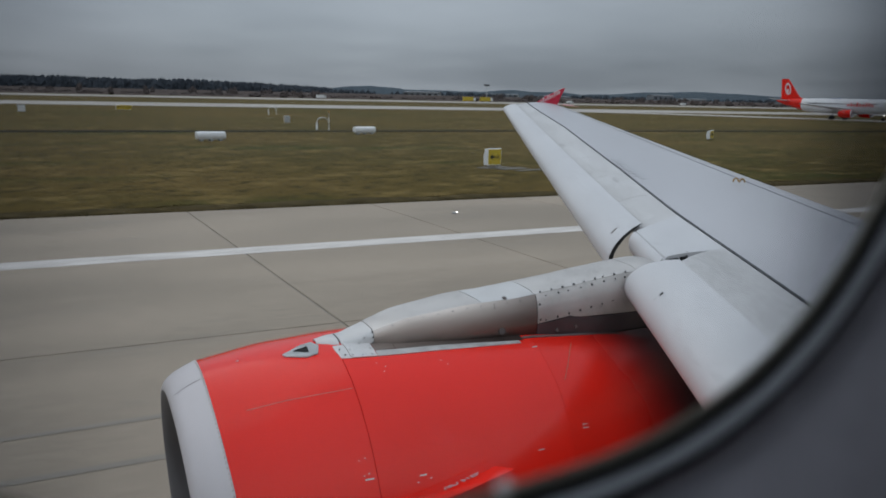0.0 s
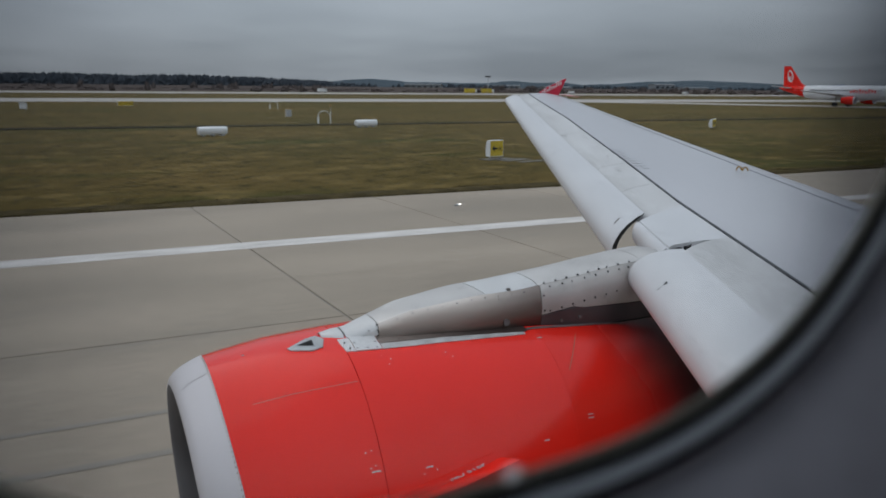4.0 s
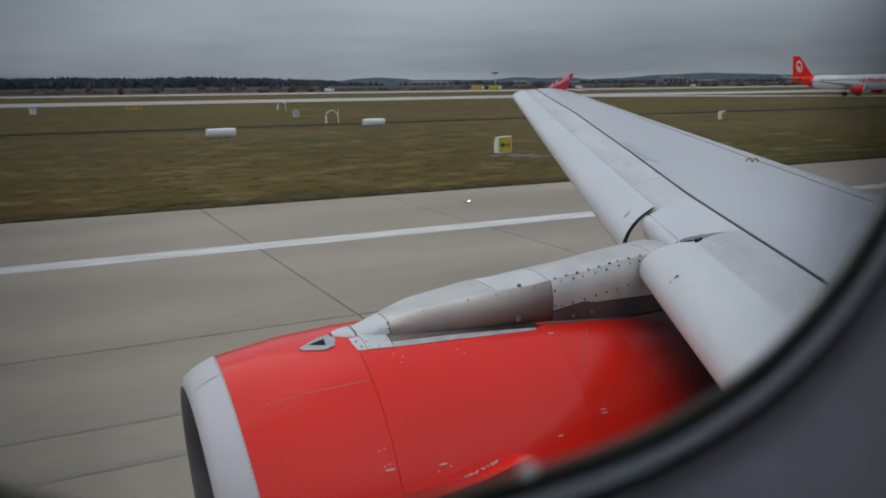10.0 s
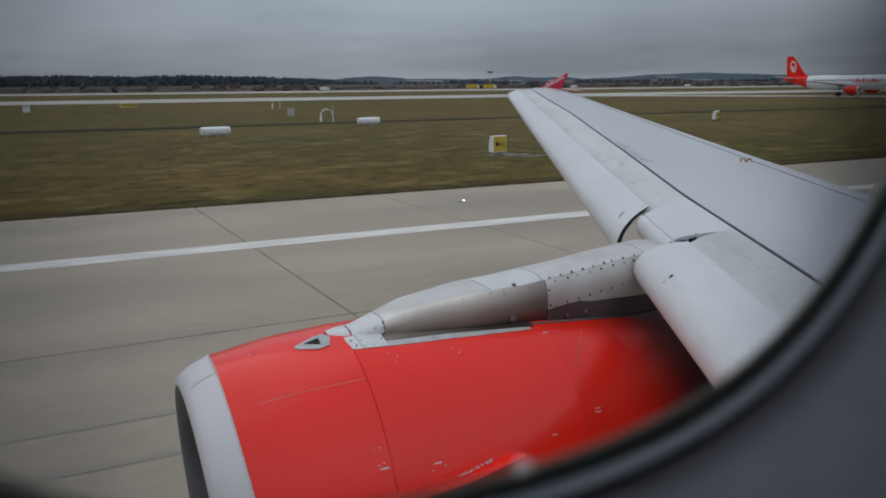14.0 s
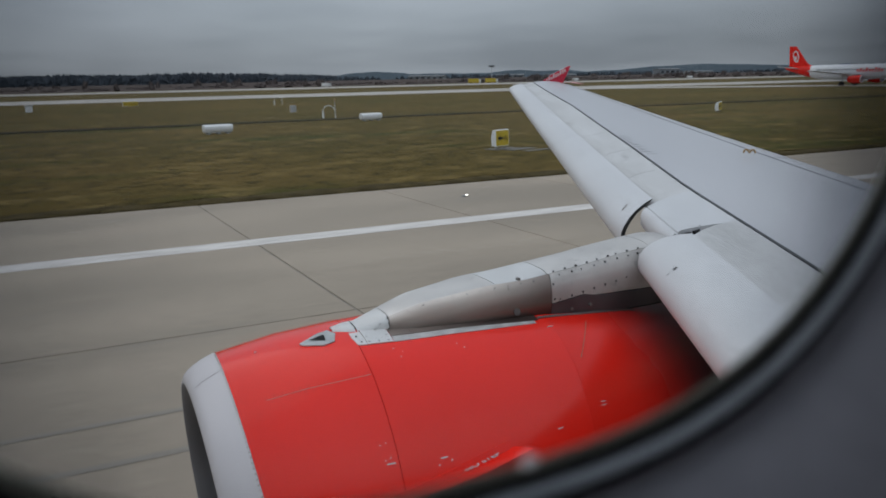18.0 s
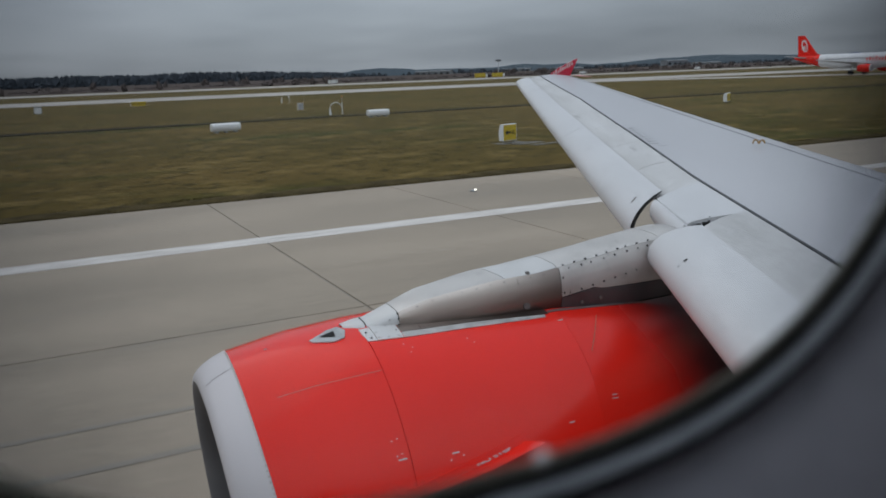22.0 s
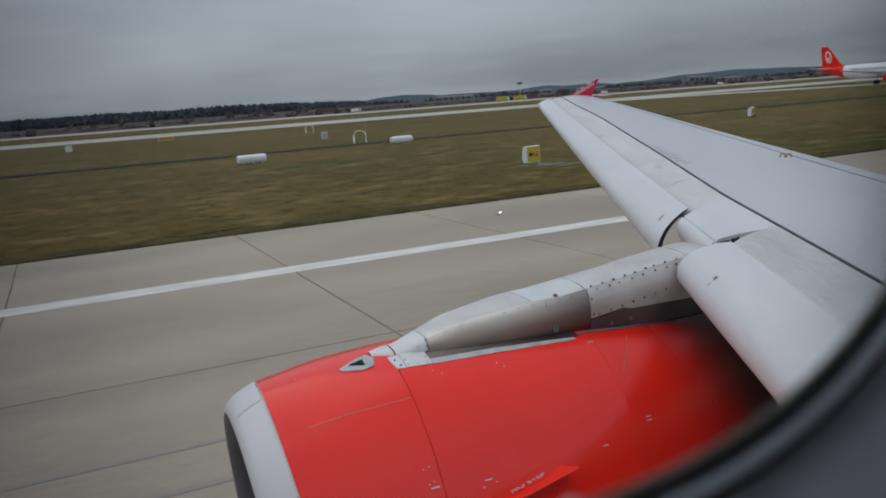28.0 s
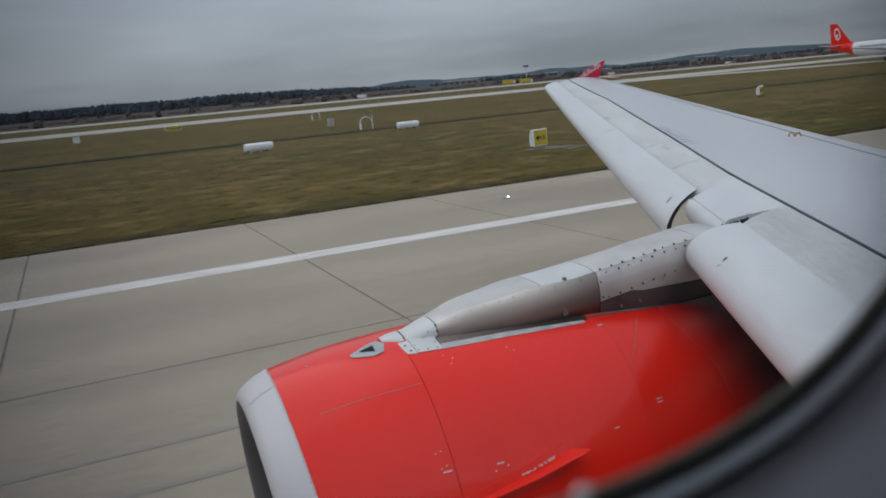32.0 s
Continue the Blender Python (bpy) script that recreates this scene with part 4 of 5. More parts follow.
strip_piece("sealing_plate", 1.392, 1.4385, strip_low, lambda x: 6.0, M_COVER, 0.003)
strip_piece("cone_skirt", 1.440, 1.548, strip_low, lambda x: 4.5, M_COVER, 0.006, "pale riveted skirt of the cone")
strip_piece("sealing_strip", 1.552, 2.19, strip_low, lambda x: strip_low(x) - lerp(x, (1.55, 1.9, 2.19), (2.9, 2.4, 1.3)), M_SEALSTRIP, 0.003, "worn grey strip along the cowl")
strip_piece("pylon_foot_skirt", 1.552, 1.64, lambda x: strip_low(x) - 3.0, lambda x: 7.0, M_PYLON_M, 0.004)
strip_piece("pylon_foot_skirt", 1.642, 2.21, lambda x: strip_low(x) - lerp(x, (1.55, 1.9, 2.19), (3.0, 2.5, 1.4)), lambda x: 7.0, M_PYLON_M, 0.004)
strip_piece("rear_foot_seal", 2.215, 3.10, lambda x: lerp(x, (2.2, 3.1), (16.0, 14.0)), lambda x: lerp(x, (2.2, 3.1), (15.0, 13.2)), M_FITTING, 0.004)
for x, a in ((1.45, 13), (1.49, 13.6), (1.53, 14), (1.45, 10), (1.535, 11), (1.41, 9), (1.42, 12.4)):
    bm = bmesh.new()
    on_skin(bm, x, radians(a), 0.006, 0.006, 0.008)
    ppart("screw", bm, M_SCREW, smooth=None)


# ---------------------------------------------------------------- fuselage and cabin round the camera
WX, WZ, WA, WB, WN = 0.11, 4.50, 0.2287, 0.3196, 2.7


def win_ring(d, dy, n=120):
    pts = []
    for i in range(n):
        a = 2 * math.pi * i / n
        c, s = math.cos(a), math.sin(a)
        x = WX + ((WA if c > 0 else 0.207) + d) * math.copysign(abs(c) ** (2 / WN), c)
        z = WZ + (WB + d) * math.copysign(abs(s) ** (2 / WN), s)
        pts.append((x, 0.2 + dy, z))
    return pts


window = thing("window_1", "cabin window with dark rubber seal and rounded frame", "window", (WX, 0.2, 4.18), kind="structure")
WIN_INV = window.matrix_world.inverted()


def vpart(name, bm, material, label="", smooth=60):
    bm.transform(WIN_INV)
    return part(name, bm, material, window, label, smooth)


def win_band(name, prof, material, label=""):
    bm = bmesh.new()
    loft(bm, [win_ring(d, dy) for d, dy in prof], closed=True)
    return vpart(name, bm, material, label)


win_band("outer_lip", [(0.007, 0.0035), (0.002, 0.0022), (-0.001, 0.0012), (-0.0016, 0.0006), (-0.001, 0.0), (0.003, 0.0002)], M_LIPRUB, "olive-grey outer lip of the seal")
win_band("outer_seal", [(0.060, 0.030), (0.030, 0.016), (0.010, 0.004), (0.0024, 0.001), (0.0026, -0.0005), (0.0068, -0.001)], M_BLACK, "black rubber seal round the pane")
win_band("outer_frame", [(0.060, 0.030), (0.08, 0.024), (0.12, 0.018), (0.24, -0.015)], M_SKIN, "white outer skin round the window")
win_band("retaining_bead", [(0.0066, 0.0), (0.0070, -0.002), (0.0092, -0.0045), (0.0116, -0.002), (0.0120, 0.0)], M_BEAD, "grey bead")
win_band("inner_groove", [(0.0120, 0.0), (0.0124, 0.003), (0.0155, 0.003), (0.0160, -0.001)], M_BLACK)
win_band("window_surround", [(0.0160, -0.001), (0.020, -0.005), (0.030, -0.016), (0.050, -0.034), (0.080, -0.052), (0.12, -0.064), (0.24, -0.085)], M_LINER, "moulded grey plastic surround")

glass = bpy.data.materials.new("window_pane")
glass.use_nodes = True
gn, gl = glass.node_tree.nodes, glass.node_tree.links
gn.clear()
g_out, g_mix, g_tr, g_gl = (gn.new("ShaderNode" + k) for k in ("OutputMaterial", "MixShader", "BsdfTransparent", "BsdfGlossy"))
g_tr.inputs[0].default_value = (0.97, 0.975, 0.97, 1)
g_gl.inputs["Roughness"].default_value = 0.02
g_mix.inputs[0].default_value = 0.012
gl.new(g_tr.outputs[0], g_mix.inputs[1])
gl.new(g_gl.outputs[0], g_mix.inputs[2])
gl.new(g_mix.outputs[0], g_out.inputs[0])
# lens vignette put into the pane's tint, darker towards its two sides
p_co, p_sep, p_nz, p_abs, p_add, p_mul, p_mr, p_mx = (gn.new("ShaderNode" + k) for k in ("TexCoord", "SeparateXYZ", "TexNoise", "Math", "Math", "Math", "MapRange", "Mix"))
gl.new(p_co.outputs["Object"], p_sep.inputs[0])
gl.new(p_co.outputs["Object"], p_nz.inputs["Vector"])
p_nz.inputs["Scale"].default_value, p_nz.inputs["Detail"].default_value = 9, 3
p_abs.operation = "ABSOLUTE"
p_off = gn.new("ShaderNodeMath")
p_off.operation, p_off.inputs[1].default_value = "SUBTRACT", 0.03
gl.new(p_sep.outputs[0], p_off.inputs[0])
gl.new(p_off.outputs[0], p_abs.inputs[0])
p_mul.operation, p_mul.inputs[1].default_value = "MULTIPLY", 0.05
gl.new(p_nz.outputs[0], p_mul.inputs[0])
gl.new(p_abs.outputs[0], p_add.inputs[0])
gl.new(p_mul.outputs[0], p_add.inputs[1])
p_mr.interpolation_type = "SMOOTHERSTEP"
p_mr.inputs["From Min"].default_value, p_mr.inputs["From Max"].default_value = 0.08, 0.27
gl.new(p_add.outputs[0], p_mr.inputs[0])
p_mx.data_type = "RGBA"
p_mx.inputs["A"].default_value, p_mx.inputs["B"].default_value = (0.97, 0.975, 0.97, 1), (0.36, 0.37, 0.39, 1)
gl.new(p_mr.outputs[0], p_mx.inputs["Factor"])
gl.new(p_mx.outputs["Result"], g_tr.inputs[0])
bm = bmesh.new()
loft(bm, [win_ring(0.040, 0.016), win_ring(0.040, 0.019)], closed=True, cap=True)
pane = vpart("pane", bm, glass, "acrylic window pane tinted darker towards both sides", None)
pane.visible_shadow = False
# breather hole with a frosted rim
M_FROST = mat("frosted_acrylic", (0.85, 0.85, 0.86), rough=0.6)
fn, fl = M_FROST.node_tree.nodes, M_FROST.node_tree.links
f_tl, f_mx = fn.new("ShaderNodeBsdfTranslucent"), fn.new("ShaderNodeMixShader")
f_tl.inputs[0].default_value = (0.9, 0.9, 0.9, 1)
f_mx.inputs[0].default_value = 0.7
fl.new(fn["Principled BSDF"].outputs[0], f_mx.inputs[1])
fl.new(f_tl.outputs[0], f_mx.inputs[2])
fl.new(f_mx.outputs[0], fn["Material Output"].inputs[0])
bm = bmesh.new()
tube(bm, (0.1290, 0.1985, 4.1822), (0.1290, 0.1997, 4.1824), 0.0030, sides=20)
vpart("breather_hole", bm, M_FROST, "small frosted breather hole", None)


def shell(bm, r, x0, x1, holes, inward):
    nx, na = int((x1 - x0) / 0.15), 84
    for i in range(nx):
        for j in range(na):
            xa_, xb_ = x0 + (x1 - x0) * i / nx, x0 + (x1 - x0) * (i + 1) / nx
            a0, a1 = 2 * math.pi * j / na, 2 * math.pi * (j + 1) / na
            cx, cz, side = (xa_ + xb_) / 2, 4.0 + r * math.sin((a0 + a1) / 2), math.cos((a0 + a1) / 2)
            if any(hx0 < cx < hx1 and hz0 < cz < hz1 and side * hs > 0 for hx0, hx1, hz0, hz1, hs in holes):
                continue
            q = [bm.verts.new((x, -1.75 + r * math.cos(a), 4.0 + r * math.sin(a))) for x, a in ((xa_, a0), (xb_, a0), (xb_, a1), (xa_, a1))]
            bm.faces.new(q)
    bmesh.ops.remove_doubles(bm, verts=bm.verts, dist=0.001)


HOLES = [(-0.30, 0.48, 4.02, 4.88, 1)]
fus = thing("fuselage", "white airliner fuselage with a row of cabin windows", "fuselage", (0, -1.75, 2.1), kind="structure")
FUS_INV = fus.matrix_world.inverted()
bm = bmesh.new()
shell(bm, 1.975, -9, 11, HOLES, False)
bm.transform(FUS_INV)
part("outer_skin", bm, M_SKIN, fus)
bm = bmesh.new()
shell(bm, 1.86, -3, 3.6, HOLES, True)
for x in (-3, 3.6):
    ring = [bm.verts.new((x, -1.75 + 1.86 * math.cos(2 * math.pi * j / 84), 4.0 + 1.86 * math.sin(2 * math.pi * j / 84))) for j in range(84)]
    bm.faces.new(ring)
bm.transform(FUS_INV)
part("cabin_lining", bm, M_CABIN, fus, "pale grey cabin lining")
bm = bmesh.new()
box(bm, -3, 3.6, -3.4, -0.1, 3.30, 3.38)
bm.transform(FUS_INV)
part("cabin_floor", bm, M_FLOORC, fus, "dark carpeted cabin floor")
# fill light added under the ceiling, out of view
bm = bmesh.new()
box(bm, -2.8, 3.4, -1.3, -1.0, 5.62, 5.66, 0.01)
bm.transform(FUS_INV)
part("added_fill_strip", bm, M_FILLGLOW, fus, "unseen glowing ceiling strip added to brighten the window surround")
# the other cabin windows: rounded frame and dark pane on the curved skin
M_PANE = mat("dark_cabin_pane", (0.02, 0.022, 0.026), (0.026, 0.028, 0.032), rough=0.08, spec=0.6)
M_FRAME = mat("bare_window_frame", (0.50, 0.50, 0.51), (0.44, 0.44, 0.45), rough=0.4, metal=0.4)


def window_ring(side, k, out):
    pts = []
    for i in range(28):
        a = 2 * math.pi * i / 28
        c, q = math.cos(a), math.sin(a)
        x, z = 0.115 * k * math.copysign(abs(c) ** 0.75, c), 4.42 + 0.165 * k * math.copysign(abs(q) ** 0.75, q)
        y = -1.75 + side * (math.sqrt(1.975 ** 2 - (z - 4.0) ** 2) + out)
        pts.append((x, y, z))
    return pts


for side in (1, -1):
    bm = bmesh.new()
    loft(bm, [window_ring(side, k, out) for k, out in ((1.28, -0.004), (1.24, 0.006), (1.06, 0.006), (1.0, -0.004))], closed=True)
    bm.transform(FUS_INV)
    frame_mesh = mesh_of("cabin_window", bm, M_FRAME, 40)
    bm = bmesh.new()
    bm.faces.new([bm.verts.new(p) for p in window_ring(side, 1.02, 0.002)])
    bm.transform(FUS_INV)
    pane_mesh = mesh_of("pane", bm, M_PANE)
    for k in range(-15, 19):
        if side == 1 and k in (-1, 0, 1):
            continue
        wi = new("cabin_window", frame_mesh)
        wi.parent, wi.location = fus, (0.11 + 0.533 * k, 0, 0)
        pa = new("pane", pane_mesh)
        pa.parent = wi
# unseen wing-body fairing under the wing root, added to block light on the cowl
bm = bmesh.new()
rows = []
for f in [i / 14 for i in range(15)]:
    x = 0.6 + 8.8 * f
    k = math.sin(math.pi * f) ** 0.45
    rows.append([(x, -1.75 + (1.2 + 1.0 * k) * math.cos(a), 2.75 + (0.35 + 0.55 * k) * math.sin(a) * (1.6 if math.sin(a) < 0 else 0.7)) for a in [2 * math.pi * j / 32 for j in range(32)]])
loft(bm, rows, closed=True, cap=True)
bm.transform(FUS_INV)
part("belly_fairing", bm, M_BELLY, fus)
for x in (-9, 11):
    bm = bmesh.new()
    s = -1 if x < 0 else 1
    rows = [[(x + s * 5.0 * f, -1.75 + 1.975 * math.sqrt(1 - f * f) * math.cos(2 * math.pi * j / 48) , 4.0 + 1.975 * math.sqrt(1 - f * f) * math.sin(2 * math.pi * j / 48)) for j in range(48)] for f in (0, 0.3, 0.6, 0.8, 0.93, 0.995)]
    loft(bm, rows, closed=True)
    bm.transform(FUS_INV)
    part("fuselage_end", bm, M_SKIN, fus)


# ---------------------------------------------------------------- distance: scrub, woods, hills
def clumps(name, material, spots, label, category):
    """Many small ragged crowns in one mesh. spots: x, y, radius, height, sharpness."""
    verts, faces = [], []
    rnd = random.Random(5)
    for x, y, r, h, sharp in spots:
        base = len(verts)
        k, levels = 6, 4
        for li in range(levels):
            f = li / levels
            w = r * ((1 - f) ** (1.0 if sharp else 0.45)) * (0.75 + 0.25 * (li > 0))
            for i in range(k):
                a = 2 * math.pi * i / k + rnd.random()
                ww = w * rnd.uniform(0.7, 1.2)
                verts.append((x + ww * math.cos(a), y + ww * math.sin(a), h * f + rnd.uniform(-0.06, 0.06) * h * (li > 0)))
        verts.append((x + rnd.uniform(-0.1, 0.1) * r, y, h))
        for li in range(levels - 1):
            for i in range(k):
                j = (i + 1) % k
                faces.append((base + li * k + i, base + li * k + j, base + (li + 1) * k + j, base + (li + 1) * k + i))
        for i in range(k):
            faces.append((base + (levels - 1) * k + i, base + (levels - 1) * k + (i + 1) % k, base + levels * k))
    me = bpy.data.meshes.new(name)
    me.from_pydata(verts, [], faces)
    me.materials.append(material)
    return tagged(new(name, me), label, category, "", "stuff")


# brown field that rises gently towards the woods
bm = bmesh.new()
rows = []
for y in (598, 640, 700, 800, 900, 990, 1060):
    rows.append([(x, y, -0.3 + 4.6 * min(1, (y - 598) / 330) ** 0.8 + 0.5 * noise.noise((x * 0.01, y * 0.02, 4))) for x in range(-1600, 3001, 50)])
loft(bm, rows)
solid("heath_field", bm, M_HEATH, "brown winter heath beyond the taxiways", "field")

rnd = random.Random(11)
spots = []
for i in range(900):
    y = rnd.uniform(640, 760)
    x = rnd.uniform(-0.35, 2.0) * y
    spots.append((x, y, rnd.uniform(2, 6), rnd.uniform(2.0, 3.2) + 1.6 * max(0, noise.noise((x * 0.01, 4, 0))), False))
clumps("hedge_scrub", M_SCRUB, spots, "patches of low bare winter scrub on the heath", "shrubs")
spots = []
for i in range(46):
    y = rnd.uniform(600, 640)
    x = rnd.uniform(-0.3, 1.8) * y
    spots.append((x, y, rnd.uniform(2.5, 4.5), rnd.uniform(3.5, 6.0), False))
for i in range(70):
    y = rnd.uniform(650, 760)
    x = rnd.uniform(-0.3, 1.8) * y
    h = rnd.uniform(5.5, 9.0)
    for j in range(5):
        spots.append((x + rnd.uniform(-4, 4), y + rnd.uniform(-3, 3), rnd.uniform(1.8, 3.4), h * rnd.uniform(0.6, 1.0), rnd.random() < 0.3))
clumps("field_bushes", M_SCRUB, spots, "scattered dark bushes before the hedge", "shrubs")
spots = []
for i in range(7500):
    y = rnd.uniform(980, 1200)
    f = rnd.uniform(-0.35, 0.36)
    x = f * y
    fade = 1 - 0.35 * max(0, f - 0.2) / 0.16
    spots.append((x, y, rnd.uniform(4.0, 8.0), (rnd.uniform(11, 17.5) + 6 * noise.noise((x * 0.012, y * 0.01, 0))) * fade, rnd.random() < 0.45))
for i in range(1500):
    y = rnd.uniform(1300, 1500)
    x = rnd.uniform(0.30, 2.0) * y
    if noise.noise((x * 0.006, 2.0, 0)) > -0.05:
        spots.append((x, y, rnd.uniform(4, 8), rnd.uniform(7, 13), rnd.random() < 0.4))
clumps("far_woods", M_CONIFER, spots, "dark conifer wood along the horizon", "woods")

bm = bmesh.new()
for dist, base, seed, amp in ((2300, 10, 1.0, 16), (3000, 15, 5.0, 22), (3700, 28, 9.0, 30)):
    rows = []
    for i in range(720):
        a, i = radians(-20 + 95 * i / 719), i / 4
        h = base + amp * noise.noise((i * 0.045, seed, 0)) + 4 * noise.noise((i * 0.3, seed, 3)) + 2.2 * noise.noise((i * 2.3, seed, 6))
        if dist == 2300:
            h = 6 + 22 * math.exp(-((math.degrees(a) - 22.3) / 3.4) ** 2) + 4 * noise.noise((i * 0.4, 1, 0)) + 2.5 * noise.noise((i * 2.1, 1, 4))
        rows.append([(math.sin(a) * dist, math.cos(a) * dist, -5), (math.sin(a) * (dist + 60), math.cos(a) * (dist + 60), h * 0.8), (math.sin(a) * (dist + 160), math.cos(a) * (dist + 160), max(h, 1)), (math.sin(a) * (dist + 500), math.cos(a) * (dist + 500), -5)])
    loft(bm, rows)
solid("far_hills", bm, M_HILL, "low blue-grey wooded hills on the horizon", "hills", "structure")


# ---------------------------------------------------------------- grass blades near the runway
rng = np.random.default_rng(3)
N = 45000
gy = GRASS_Y - 0.05 + 2.4 * rng.random(N) ** 1.4
gx = -8 + (1.75 * gy + 14) * rng.random(N)
keep = np.array([noise.noise((x * 0.25, 2.0, 2.0)) for x in gx]) * 1.2 + 0.75 - (gy - GRASS_Y) * 0.62 + 0.2 * rng.standard_normal(N) > 0
gx, gy = gx[keep], gy[keep]
N = len(gx)
gh = (0.02 + 0.06 * rng.random(N) ** 2) * np.clip(1.3 - (gy - GRASS_Y) / 34, 0.3, 1)
ga = rng.random(N) * 2 * np.pi
lean = rng.standard_normal((N, 2)) * 0.05
w = 0.012 + 0.022 * rng.random(N)
v = np.zeros((N, 3, 3))
v[:, 0] = np.stack([gx - w * np.cos(ga), gy - w * np.sin(ga), np.full(N, -0.03)], 1)
v[:, 1] = np.stack([gx + w * np.cos(ga), gy + w * np.sin(ga), np.full(N, -0.03)], 1)
v[:, 2] = np.stack([gx + lean[:, 0], gy + lean[:, 1], gh], 1)
me = bpy.data.meshes.new("grass_tufts")
me.from_pydata(v.reshape(-1, 3).tolist(), [], np.arange(3 * N).reshape(-1, 3).tolist())
me.materials.append(M_BLADE)
tagged(new("grass_tufts", me), "matted dead brown grass along the concrete", "grass", "", "stuff")


# ---------------------------------------------------------------- airfield things
M_LIT = bpy.data.materials.new("lit_edge_lamp")
M_LIT.use_nodes = True
M_LIT.node_tree.nodes["Principled BSDF"].inputs["Emission Color"].default_value = (1.0, 0.95, 0.85, 1)
M_LIT.node_tree.nodes["Principled BSDF"].inputs["Emission Strength"].default_value = 3.0


def runway_light(x, y):
    t = thing("runway_light", "small flush runway edge light, lit white", "light", (x, y, 0), "runway edge lights")
    bm = bmesh.new()
    tube(bm, (0, 0, 0), (0, 0, 0.02), 0.14, 0.12, 18)
    part("base", bm, M_SEAL, t, "dark metal ring set in the concrete")
    bm = bmesh.new()
    tube(bm, (0, 0, 0.02), (0, 0, 0.05), 0.09, 0.07, 14)
    part("housing", bm, M_GREY, t)
    bm = bmesh.new()
    box(bm, 0.03, 0.11, -0.07, -0.02, 0.04, 0.075, 0.008)
    part("lens", bm, M_LIT, t, "lit white lens")
    return t


first_light = runway_light(14.4, 26.6)
for x in (74.4, 134.4, 194.4):
    copy_thing(first_light, pose(x, 26.6, 0))


def marker_board(x, y, rz):
    t = thing("marker_board", "long white rounded marker board on short feet", "marker", (x, y, -0.02), "white marker boards", rz=rz)
    bm = bmesh.new()
    prof = [(0.0, 0.16), (0.10, 0.14), (0.26, 0.16), (0.36, 0.30), (0.38, 0.52), (0.32, 0.70), (0.18, 0.80), (0.0, 0.82), (-0.18, 0.80), (-0.32, 0.70), (-0.38, 0.52), (-0.36, 0.30), (-0.26, 0.16), (-0.10, 0.14)]
    loft(bm, [[(x_, a * s, 0.48 + (b - 0.48) * s) for a, b in prof] for x_, s in ((-1.28, 0.8), (-1.24, 0.95), (-1.15, 1), (1.15, 1), (1.24, 0.95), (1.28, 0.8))], closed=True, cap=True)
    part("body", bm, M_WHITE, t, "weathered white shell")
    for k in (-0.85, 0.0, 0.85):
        bm = bmesh.new()
        box(bm, k - 0.12, k + 0.12, -0.30, 0.30, -0.02, 0.20, 0.02)
        part("foot", bm, M_GREY, t)
    return t


board = marker_board(15.2, 73, 8)
copy_thing(board, pose(34.0, 84, -0.02, 0, 0, 8))


def guidance_sign(x, y, w, h, rz, pads=True):
    t = thing("guidance_sign", "yellow guidance sign in a rounded white housing on a pad", "sign", (x, y, -0.02), "yellow guidance signs", rz=rz)
    bm = bmesh.new()
    prof = [(-0.12, 0.18), (-0.12, 0.22 + h), (0.0, 0.24 + h), (0.16, 0.20 + h), (0.26, 0.22 + 0.7 * h), (0.29, 0.22 + 0.4 * h), (0.25, 0.18)]
    loft(bm, [[(px, a * k, 0.6 + (b - 0.6) * k) for a, b in prof] for px, k in ((-w / 2, 0.96), (-w / 2 + 0.02, 1), (w / 2 - 0.02, 1), (w / 2, 0.96))], closed=True, cap=True)
    part("housing", bm, M_WHITE, t, "rounded white sign housing")
    bm = bmesh.new()
    box(bm, -w / 2 + 0.04, w / 2 - 0.04, -0.135, -0.121, 0.22, 0.19 + h, 0.004)
    face = part("face", bm, M_YELLOW, t, "yellow sign face")
    n = max(1, int(w / 0.9))
    for i in range(n):
        cx = -w / 2 + w * (i + 0.5) / n
        zc, u = 0.20 + h / 2, min(0.42, w / n * 0.42)
        # an arrow and a plain bar beside it
        bm = bmesh.new()
        arrow = [(-u, 0), (-u * 0.45, u * 0.45), (-u * 0.45, u * 0.15), (0.05, u * 0.15), (0.05, -u * 0.15), (-u * 0.45, -u * 0.15), (-u * 0.45, -u * 0.45)]
        loft(bm, [[(cx + a, d, zc + b) for a, b in arrow] for d in (-0.142, -0.136)], closed=True, cap=True)
        part("arrow", bm, M_BLACK, face, smooth=None)
        bpy.context.view_layer.update()
        m_ = t.matrix_world @ pose(cx + u * 0.62, -0.143, zc - u * 0.42, 90)
        text("A", u * 1.15, m_, M_BLACK, face, "letter")
    for k in (-w * 0.35, w * 0.35):
        bm = bmesh.new()
        tube(bm, (k, 0.05, -0.02), (k, 0.05, 0.20), 0.05)
        part("leg", bm, M_GREY, t)
    if pads:
        for x0, x1, y0, y1 in ((-w / 2 - 0.4, w / 2 + 0.6, -0.5, 0.5), (-w / 2 + 0.1, w / 2 + 1.1, -1.5, -0.65), (-w / 2 + 0.3, w / 2 + 1.6, -2.6, -2.1)):
            bm = bmesh.new()
            box(bm, x0, x1, y0, y1, -0.02, 0.035, 0.008)
            part("concrete_pad", bm, M_PAD, t, "weathered concrete pad")
    return t


M_PAD = mat("weathered_concrete_pad", (0.17, 0.155, 0.13), (0.11, 0.10, 0.082), rough=0.9, scale=1.5, fine=12, speck=0.3)
guidance_sign(26.2, 43.6, 1.15, 0.95, 14)
guidance_sign(20, 177, 3.0, 0.85, 6, False)
guidance_sign(71, 70, 3.2, 0.85, 38, False)

